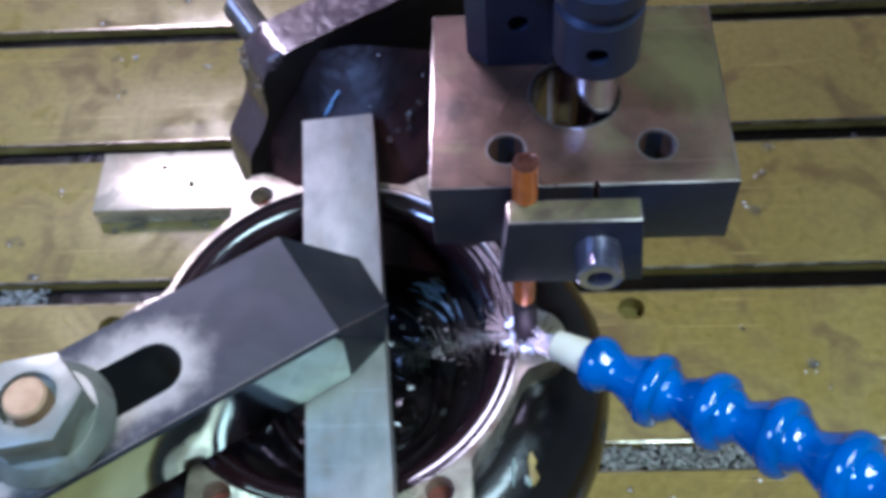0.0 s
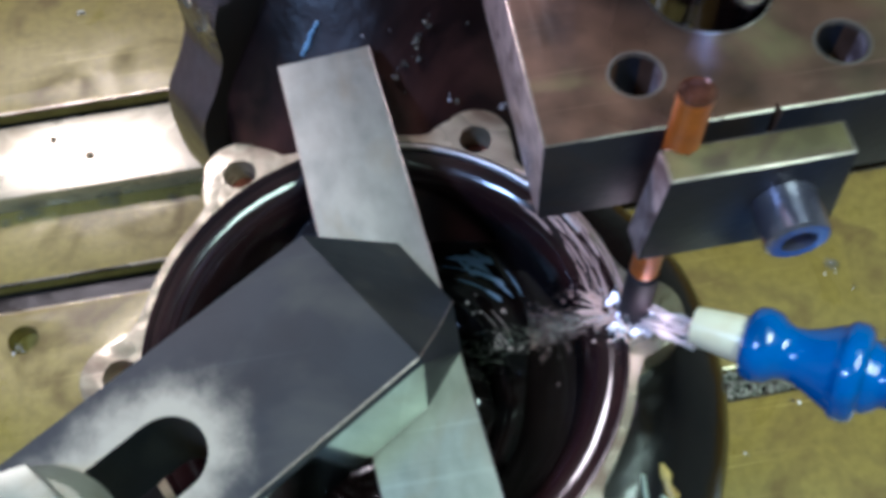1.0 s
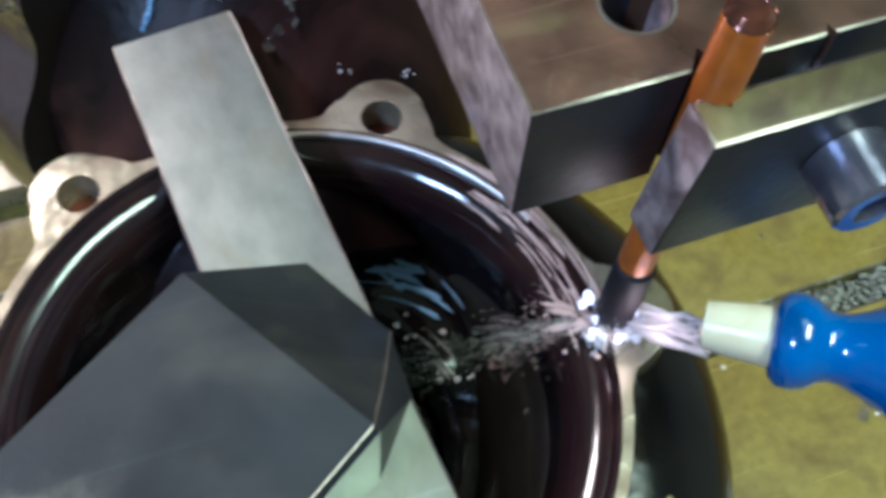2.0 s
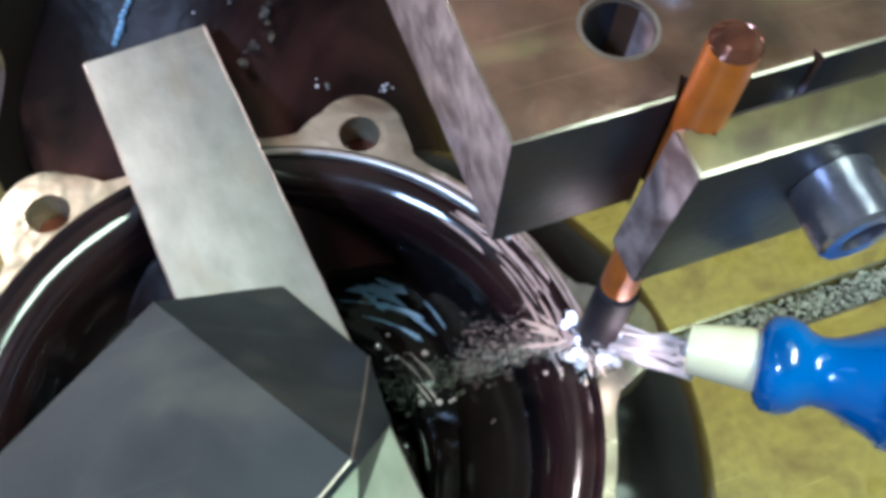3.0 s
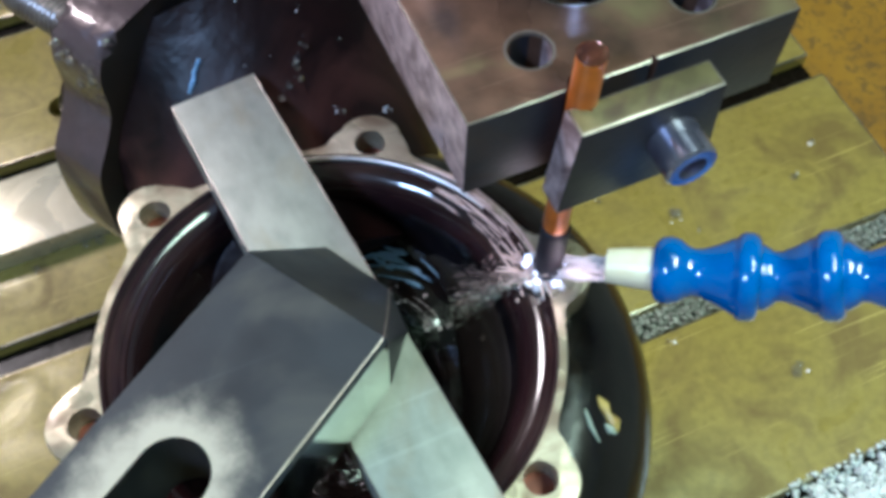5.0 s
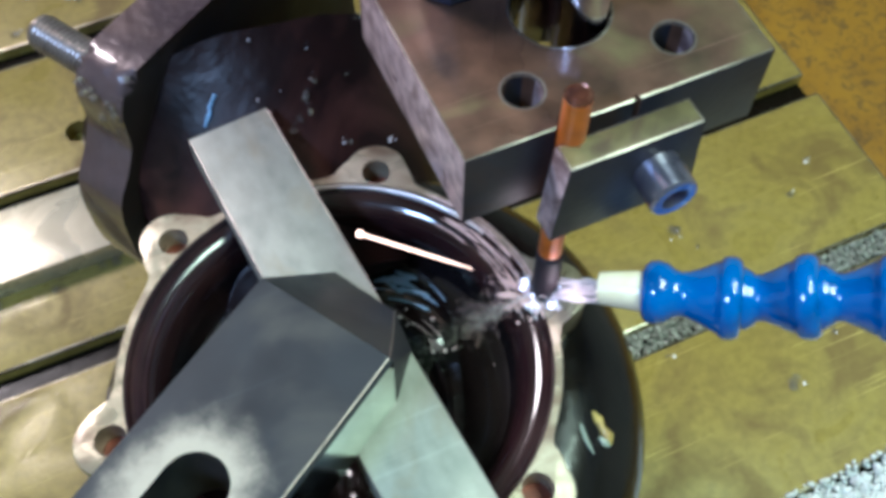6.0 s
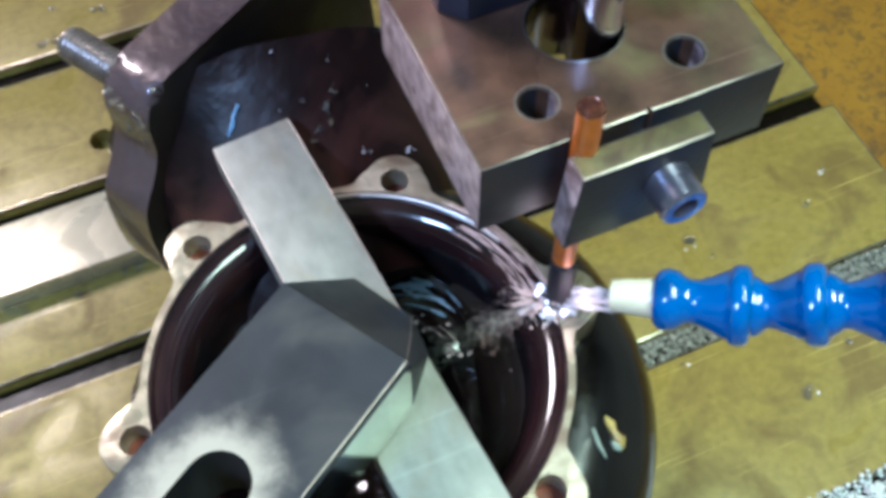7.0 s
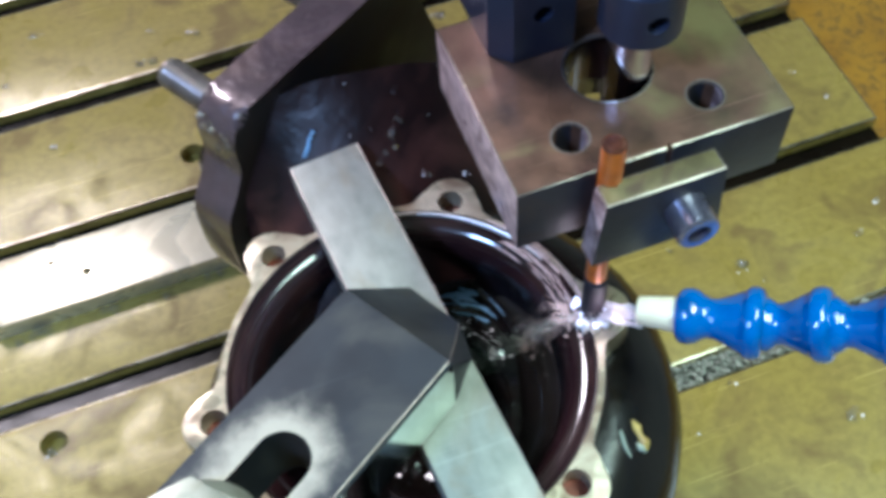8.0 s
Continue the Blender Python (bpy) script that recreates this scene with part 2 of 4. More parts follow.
def add_wear(mat, angle, offset, u0, u1, half, reach, colour):
    """Rubs a mat bright round a slot: a capsule from u0 to u1 along the turned x axis, half wide, the wear reaching outwards."""
    nt = mat.node_tree
    N, L = nt.nodes.new, nt.links.new
    bsdf = nt.nodes["Principled BSDF"]
    old = bsdf.inputs["Base Color"].links[0].from_socket
    geo, rot, sep = N("ShaderNodeNewGeometry"), N("ShaderNodeMapping"), N("ShaderNodeSeparateXYZ")
    rot.vector_type = "TEXTURE"
    rot.inputs["Location"].default_value = (*offset, 0)
    rot.inputs["Rotation"].default_value = (0, 0, angle)
    L(geo.outputs["Position"], rot.inputs["Vector"])
    L(rot.outputs["Vector"], sep.inputs["Vector"])

    def calc(op, a, b=None):
        node = N("ShaderNodeMath")
        node.operation = op
        for k, v in enumerate((a, b)):
            if v is None:
                continue
            if isinstance(v, (int, float)):
                node.inputs[k].default_value = v
            else:
                L(v, node.inputs[k])
        return node.outputs[0]

    du = calc("MAXIMUM", calc("SUBTRACT", calc("ABSOLUTE", calc("SUBTRACT", sep.outputs["X"], (u0 + u1) / 2)), (u1 - u0) / 2), 0)
    dist = calc("SQRT", calc("ADD", calc("POWER", du, 2), calc("POWER", sep.outputs["Y"], 2)))
    grain = N("ShaderNodeTexNoise")
    grain.inputs["Scale"].default_value, grain.inputs["Detail"].default_value = 110, 12
    grain.inputs["Roughness"].default_value = 0.6
    L(geo.outputs["Position"], grain.inputs["Vector"])
    wobble = calc("ADD", dist, calc("MULTIPLY", calc("SUBTRACT", grain.outputs["Fac"], 0.5), reach * 1.15))
    fade = N("ShaderNodeMapRange")
    fade.interpolation_type = "SMOOTHERSTEP"
    fade.inputs["From Min"].default_value, fade.inputs["From Max"].default_value = half - 0.001, half + reach
    fade.inputs["To Min"].default_value, fade.inputs["To Max"].default_value = 0.9, 0.0
    L(wobble, fade.inputs["Value"])
    face = N("ShaderNodeSeparateXYZ")
    L(geo.outputs["True Normal"], face.inputs["Vector"])
    mix = N("ShaderNodeMix")
    mix.data_type = "RGBA"
    mix.inputs["B"].default_value = (*colour, 1)
    L(calc("MULTIPLY", calc("POWER", fade.outputs["Result"], 1.4), calc("GREATER_THAN", face.outputs["Z"], 0.8)), mix.inputs["Factor"])
    L(old, mix.inputs["A"])
    L(mix.outputs["Result"], bsdf.inputs["Base Color"])


add_wear(M_STRAP, math.atan2(0.533, 0.846), (-0.0397, -0.0049), -0.112, -0.052, 0.0086, 0.0135, (0.42, 0.375, 0.31))

# ---- mesh helpers; all lengths in millimetres ----
def thing(name, at, label, category, group="", kind=""):
    ob = new(name)
    ob.empty_display_size = 0.01
    ob.location = Vector(at) * MM
    return tagged(ob, label, category, group, kind)


def origin_of(ob):
    p = Vector((0, 0, 0))
    while ob is not None:
        p += ob.location
        ob = ob.parent
    return p


def part(name, bm, mat, parent=None, label="", smooth=35, more=()):
    """Links a bmesh, drawn in world millimetres, as one mesh under a thing or a part."""
    bmesh.ops.recalc_face_normals(bm, faces=bm.faces)
    me = bpy.data.meshes.new(name)
    bm.to_mesh(me)
    bm.free()
    me.transform(Matrix.Translation(-origin_of(parent)) @ Matrix.Scale(MM, 4))
    for m in (mat, *more):
        me.materials.append(m)
    if smooth:
        me.shade_smooth()
        me.set_sharp_from_angle(angle=radians(smooth))
    ob = new(name, me)
    ob.parent = parent
    if label:
        tagged(ob, label)
    return ob


def worn_edges(ob, mat):
    """Gives the narrow slanting faces of a bevelled mesh a second, brighter surface."""
    ob.data.materials.append(mat)
    for p in ob.data.polygons:
        if max(abs(c) for c in p.normal) < 0.97 and sorted(abs(c) for c in p.normal)[1] > 0.2 and 0.2 < abs(p.normal.z) < 0.97:
            p.material_index = 1


def paint_front_and_side(ob):
    """Paints shade on the tool's front, blue-black, and light on its left side, pale pinkish steel; the top is worn
    bare.
    """
    ob.data.materials.append(M_SHADED_FRONT)
    ob.data.materials.append(M_LIT_SIDE)
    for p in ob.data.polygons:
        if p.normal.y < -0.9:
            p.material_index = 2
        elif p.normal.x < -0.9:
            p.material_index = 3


def structure(name, bm, mat, label, category):
    return tagged(part(name, bm, mat), label, category, kind="structure")


def box(bm, x0, x1, y0, y1, z0, z1, bevel=0.0, m=None, segs=2):
    vs = [bm.verts.new((x, y, z)) for x in (x0, x1) for y in (y0, y1) for z in (z0, z1)]
    fs = [bm.faces.new([vs[i] for i in f]) for f in ((0, 1, 3, 2), (4, 6, 7, 5), (0, 4, 5, 1), (2, 3, 7, 6), (0, 2, 6, 4), (1, 5, 7, 3))]
    if bevel:
        es = list({e for f in fs for e in f.edges})
        r = bmesh.ops.bevel(bm, geom=es, offset=bevel, segments=segs, affect="EDGES", profile=0.6)
        vs = list({v for f in r["faces"] for v in f.verts} | {v for v in vs if v.is_valid})
    if m is not None:
        bmesh.ops.transform(bm, matrix=m, verts=[v for v in vs if v.is_valid])
    return vs


def lathe(bm, profile, m=None, n=64, a0=0.0, a1=360.0, closed=False):
    """Turns (radius, height) pairs about z; a part turn where a0 and a1 say so."""
    full = abs(a1 - a0) >= 359.9
    cols = []
    for i in range(n if full else n + 1):
        a = radians(a0 + (a1 - a0) * i / n)
        cols.append([bm.verts.new((r * math.cos(a), r * math.sin(a), z)) for r, z in profile])
    verts = [v for c in cols for v in c]
    pairs = list(zip(cols, cols[1:] + cols[:1])) if full else list(zip(cols, cols[1:]))
    k = len(profile)
    for c, d in pairs:
        for j in range(k if closed else k - 1):
            q = [c[j], d[j], d[(j + 1) % k], c[(j + 1) % k]]
            bm.faces.new(q)
    if not full and closed:
        bm.faces.new(cols[0])
        bm.faces.new(cols[-1][::-1])
    if full:
        bmesh.ops.remove_doubles(bm, verts=verts, dist=1e-4)
        verts = [v for v in verts if v.is_valid]
    if m is not None:
        bmesh.ops.transform(bm, matrix=m, verts=verts)
    return verts


def prism(bm, outline, z0, z1, bevel=0.0, m=None):
    low = [bm.verts.new((x, y, z0)) for x, y in outline]
    top = [bm.verts.new((x, y, z1)) for x, y in outline]
    n = len(outline)
    fs = [bm.faces.new(low[::-1]), bm.faces.new(top)]
    fs += [bm.faces.new((low[i], low[(i + 1) % n], top[(i + 1) % n], top[i])) for i in range(n)]
    vs = low + top
    if bevel:
        es = list({e for f in fs[:2] for e in f.edges})
        r = bmesh.ops.bevel(bm, geom=es, offset=bevel, segments=2, affect="EDGES", profile=0.6)
        vs = list({v for f in r["faces"] for v in f.verts} | {v for f in fs if f.is_valid for v in f.verts})
    if m is not None:
        bmesh.ops.transform(bm, matrix=m, verts=vs)
    return vs


def cylinder(bm, at, r, z0, z1, n=32, m=None, bevel=0.0):
    prof = [(0, z0), (r - bevel, z0), (r, z0 + bevel), (r, z1 - bevel), (r - bevel, z1), (0, z1)] if bevel else [(0, z0), (r, z0), (r, z1), (0, z1)]
    base = Matrix.Translation((at[0], at[1], 0))
    return lathe(bm, prof, (m @ base) if m is not None else base, n)


def cut(bm, *cutters):
    """bm less the cutters, by the boolean modifier on passing objects."""
    made = []
    for b in (bm, *cutters):
        bmesh.ops.recalc_face_normals(b, faces=b.faces)
        me = bpy.data.meshes.new("passing")
        b.to_mesh(me)
        b.free()
        made.append(new("passing", me))
    for c in made[1:]:
        mod = made[0].modifiers.new("cut", "BOOLEAN")
        mod.operation, mod.object, mod.solver = "DIFFERENCE", c, "EXACT"
    bpy.context.view_layer.update()
    got = bpy.data.meshes.new_from_object(made[0].evaluated_get(bpy.context.evaluated_depsgraph_get()))
    out = bmesh.new()
    out.from_mesh(got)
    for o in made:
        me = o.data
        bpy.data.objects.remove(o)
        bpy.data.meshes.remove(me)
    bpy.data.meshes.remove(got)
    return out


def tube(bm, points, radii, n=16, cap=True, wide=1.0):
    """A round tube along points with a radius at each."""
    pts = [Vector(p) for p in points]
    rings, up = [], Vector((0.13, 0.2, 1)).normalized()
    for i, p in enumerate(pts):
        way = (pts[min(i + 1, len(pts) - 1)] - pts[max(i - 1, 0)]).normalized()
        a = way.cross(up).normalized()
        b = way.cross(a)
        rings.append([bm.verts.new(p + radii[i] * (wide * math.cos(2 * math.pi * k / n) * a + math.sin(2 * math.pi * k / n) * b)) for k in range(n)])
    for r, s in zip(rings, rings[1:]):
        for k in range(n):
            bm.faces.new((r[k], r[(k + 1) % n], s[(k + 1) % n], s[k]))
    if cap:
        bm.faces.new(rings[0][::-1])
        bm.faces.new(rings[-1])


def blob(bm, at, r, squash=1.0, sub=1, jitter=0.0):
    got = bmesh.ops.create_icosphere(bm, subdivisions=sub, radius=r)
    for v in got["verts"]:
        v.co *= 1 + random.uniform(-jitter, jitter)
        v.co.z *= squash
        v.co += Vector(at)


# ---- machine table with its T-slots ----
SLOTS = [-177.5, -57.0, 64.0, 185.0, 305.0, 423.0, 543.0]
TX0, TX1, TY0, TY1 = -620, 350, -330, 640
TABLE_HOLES = [(-109, 343.5), (-235, 158), (101, 163), (-109, 103), (101, 343), (220, 10)]


def build_table():
    table = thing("machine_table", (0, 150, -75), "oily yellowed steel machine table with T-slots", "machine table")
    edges = [TY0, *SLOTS, TY1]
    for i, (a, b) in enumerate(zip(edges, edges[1:])):
        y0 = a + (8 if i else 0)
        y1 = b - (8 if i < len(edges) - 2 else 0)
        bm = bmesh.new()
        box(bm, TX0, TX1, y0, y1, -16, 0, 1.8)
        holes = [h for h in TABLE_HOLES[:3] if y0 < h[1] < y1]
        if holes:
            cutter = bmesh.new()
            for h in holes:
                cylinder(cutter, h, 8.5, -12, 10, 28)
            bm = cut(bm, cutter)
        worn_edges(part("table_rail", bm, M_TABLE, table), M_EDGE)
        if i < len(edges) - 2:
            # oil strip, with the shade of the slot in its colour
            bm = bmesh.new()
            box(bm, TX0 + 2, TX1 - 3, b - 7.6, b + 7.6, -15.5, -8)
            part("slot_oil", bm, M_SLOT_OIL, table, "oil lying in the slot, painted near black as shade")
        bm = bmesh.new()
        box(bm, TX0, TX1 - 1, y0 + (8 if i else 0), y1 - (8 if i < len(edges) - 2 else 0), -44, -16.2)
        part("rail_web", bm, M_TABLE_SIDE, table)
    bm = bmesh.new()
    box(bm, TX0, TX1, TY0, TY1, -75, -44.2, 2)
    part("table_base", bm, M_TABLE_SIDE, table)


build_table()


# ---- tank and workshop shell ----
def build_shell():
    bm = bmesh.new()
    box(bm, -900, 900, -700, 1000, -90, -75.5)
    structure("floor", bm, M_TANK, "yellow painted tank floor with dark specks", "tank floor")
    bm = bmesh.new()
    box(bm, -860, 860, -660, 960, -900, -90.5)
    structure("machine_bed", bm, M_WALL, "plain grey machine bed under the tank", "machine bed")
    for name, b in dict(wall_north=(-3000, 3000, 3000, 3100, -900, 2900), wall_south=(-3000, 3000, -3100, -3000, -900, 2900),
                        wall_east=(3000, 3100, -3100, 3100, -900, 2900), wall_west=(-3100, -3000, -3100, 3100, -900, 2900)).items():
        bm = bmesh.new()
        box(bm, *b)
        structure(name, bm, M_WALL, "plain grey painted workshop wall", "wall")
    bm = bmesh.new()
    box(bm, -3100, 3100, -3100, 3100, 2900, 3000)
    structure("ceiling", bm, M_WALL, "plain grey workshop ceiling", "ceiling")
    bm = bmesh.new()
    box(bm, -3100, 3100, -3100, 3100, -1000, -900)
    structure("ground", bm, M_WALL, "plain grey workshop floor", "floor")


build_shell()


# ---- steel plate lying on the table ----
def build_plate():
    plate = thing("steel_plate", (-170, 265, 0), "bright ground steel plate lying on the machine table", "steel plate")
    bm = bmesh.new()
    box(bm, -259, -75, 241, 291, 0.3, 15, 0.8)
    c = bmesh.new()
    cylinder(c, (-214, 277), 2.5, 5, 20, 20)
    cylinder(c, (-193, 262), 3.2, 5, 20, 20)
    part("plate_body", cut(bm, c), M_PLATE, plate)


build_plate()


# ---- the casting: ring flange with lugs, bowl, volute, neck and studded flange ----
CX, CY, RIM_Z = -37.0, 1.0, 269.0
LUG_ANGLES = [119, 59, 177, -58, -3, -121]


def ring_outline(r_out, r_lug, r_tip):
    pts = []
    for i in range(240):
        a = 360 * i / 240
        r = r_out
        for l in LUG_ANGLES:
            d = abs((a - l + 180) % 360 - 180)
            x = radians(d) * r_lug
            if x < r_tip:
                r = max(r, r_lug * math.cos(radians(d)) + math.sqrt(max(0, r_tip**2 - (r_lug * math.sin(radians(d))) ** 2)))
            elif x < r_tip * 1.9:
                k = (x - r_tip) / (0.9 * r_tip)
                r = max(r, r_out + 3.0 * (1 - k) ** 2)
        pts.append((CX + r * math.cos(radians(a)), CY + r * math.sin(radians(a))))
    return pts


def build_casting():
    cast = thing("casting", (CX, CY, 0), "dark wet brown cast iron housing clamped on the table", "casting")
    # flange ring with six bolt lugs
    bm = bmesh.new()
    prism(bm, ring_outline(64.4, 67.5, 10.2), RIM_Z - 14, RIM_Z, 1.0)
    c = bmesh.new()
    cylinder(c, (CX, CY), 62.2, RIM_Z - 40, RIM_Z + 20, 128)
    h = bmesh.new()
    for l in LUG_ANGLES:
        if l != -3:
            cylinder(h, (CX + 67 * math.cos(radians(l)), CY + 67 * math.sin(radians(l))), 4.6, RIM_Z - 40, RIM_Z + 20, 32)
    ring = cut(bm, c, h)
    flange = part("rim_flange", ring, M_RIM, cast, "bare machined rim with bolt lugs", 40)
    for l in LUG_ANGLES:
        if l != -3:
            bm = bmesh.new()
            cylinder(bm, (CX + 67 * math.cos(radians(l)), CY + 67 * math.sin(radians(l))), 4.5, RIM_Z - 13.8, RIM_Z - 9, 24)
            part("hole_floor", bm, M_RUST, flange, "rusty floor of a bolt hole")
    bm = bmesh.new()
    edge = [(60.4 - 8.6 * math.sin(radians(a)), RIM_Z - 12 + 10.6 * math.cos(radians(a))) for a in range(0, 91, 5)]
    lathe(bm, [(62.15, RIM_Z - 13.8), (62.15, RIM_Z - 0.02), (61.2, RIM_Z - 0.3), *edge, (52.0, RIM_Z - 13.8)], Matrix.Translation((CX, CY, 0)), 160, closed=True)
    part("rim_edge", bm, M_RIM_EDGE, cast, "wet red-brown rounded shoulder inside the rim")
    # bead added only along the arc where the lip's highlight lies
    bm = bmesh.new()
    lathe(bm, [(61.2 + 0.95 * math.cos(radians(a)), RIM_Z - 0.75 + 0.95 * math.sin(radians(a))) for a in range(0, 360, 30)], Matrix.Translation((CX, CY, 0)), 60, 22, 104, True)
    part("lip_highlight", bm, M_LIP_HIGHLIGHT, cast, "bright bead for the highlight on the inner lip")
    # stepped bowl below the rim
    prof = [(51.9, RIM_Z - 12.6)]
    prof += [(51.5, RIM_Z - 16), (50, RIM_Z - 19.5), (48.5, RIM_Z - 22.2), (46.8, RIM_Z - 24.4), (44.8, RIM_Z - 26.2), (42.5, RIM_Z - 27.6), (40.3, RIM_Z - 28.5), (38.3, RIM_Z - 28.95), (36.3, RIM_Z - 29.1), (34.3, RIM_Z - 29.0), (32.5, RIM_Z - 29.3), (31, RIM_Z - 30.3), (30, RIM_Z - 32.5), (29.6, RIM_Z - 36), (29.6, RIM_Z - 62), (0, RIM_Z - 63)]
    bm = bmesh.new()
    lathe(bm, prof, Matrix.Translation((CX, CY, 0)), 160)
    for v in bm.verts:
        if RIM_Z - 40 < v.co.z < RIM_Z - 21:
            v.co.z += 0.6 * noise.noise(v.co * 0.07) + 0.35 * noise.noise(v.co * 0.21)
            # the passage deepens round the front
            turn = math.degrees(math.atan2(v.co.y - CY, v.co.x - CX))
            k = min(1, max(0, (18 - turn) / 42)) if turn > -110 else max(0, 1 - (-110 - turn) / 40)
            v.co.z -= 13 * k * k * (3 - 2 * k) * min(1, max(0, (RIM_Z - 21 - v.co.z) / 6))
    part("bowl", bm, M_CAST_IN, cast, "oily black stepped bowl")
    # outer body down to the table
    prof = [(63.5, RIM_Z - 14.2), (70, RIM_Z - 17), (75, RIM_Z - 27), (73, RIM_Z - 46), (58, RIM_Z - 70), (50, RIM_Z - 95), (44, 130), (44, 40), (52, 20), (70, 12), (70, 0.3), (0, 0.3)]
    bm = bmesh.new()
    lathe(bm, prof, Matrix.Translation((CX, CY, 0)), 96)
    part("outer_body", bm, M_CAST_OUT, cast, "rough brown outer wall")
    # volute bulging past the rim
    bm = bmesh.new()
    pts, rad = [], []
    for i in range(61):
        a = -172 + 249 * i / 60
        t = i / 60
        r = 29 * min(1, (0.02 + t / 0.27) ** 0.5) * (1 - 0.5 * max(0, (t - 0.75) / 0.25))
        R = 66
        pts.append((CX + R * math.cos(radians(a)), CY + R * math.sin(radians(a)), RIM_Z - 14 - r))
        rad.append(r)
    tube(bm, pts, rad, 32)
    part("volute", bm, M_WETBLACK, cast, "smooth black wet volute")
    # glints on the glossy volute, modelled as ochre and pale ridges
    bm = bmesh.new()
    tube(bm, [(27.4, -37.5, 253.2), (27.8, -40.5, 253.0), (27.6, -43, 252.8), (28.3, -46, 252.2), (27.9, -48.5, 251.8)], [0.5, 1.6, 1.0, 1.9, 0.4], 14)
    part("ochre_glint", bm, M_OCHRE, cast, "ochre glint modelled on the volute")
    bm = bmesh.new()
    tube(bm, [(22.4, -36.5, 254.0), (21.8, -40, 253.7), (21.3, -45, 253.5), (21.5, -49.5, 253.4)], [0.2, 0.8, 0.7, 0.2], 12)
    tube(bm, [(25.4, -45.5, 253.3), (26.2, -47.5, 252.9), (27, -49, 252.4)], [0.4, 1.3, 0.4], 12)
    tagged(part("streak_highlight", bm, M_VEIL, cast, "pale highlight streak modelled on the wet volute"), kind="stuff")
    build_stud_flange(cast)


RIB, RIB_END = Vector((-47.0, 94.5, 273.6)), Vector((-41.6, 100.3, 279.8))


def smooth_loop(pts, k=5):
    """A closed Catmull-Rom curve through the points."""
    out, n = [], len(pts)
    for i in range(n):
        p = [Vector(pts[(i + j) % n]) for j in (-1, 0, 1, 2)]
        for j in range(k):
            t = j / k
            q = 0.5 * (2 * p[1] + (p[2] - p[0]) * t + (2 * p[0] - 5 * p[1] + 4 * p[2] - p[3]) * t * t + (3 * p[1] - p[0] - 3 * p[2] + p[3]) * t**3)
            out.append((q.x, q.y))
    return out


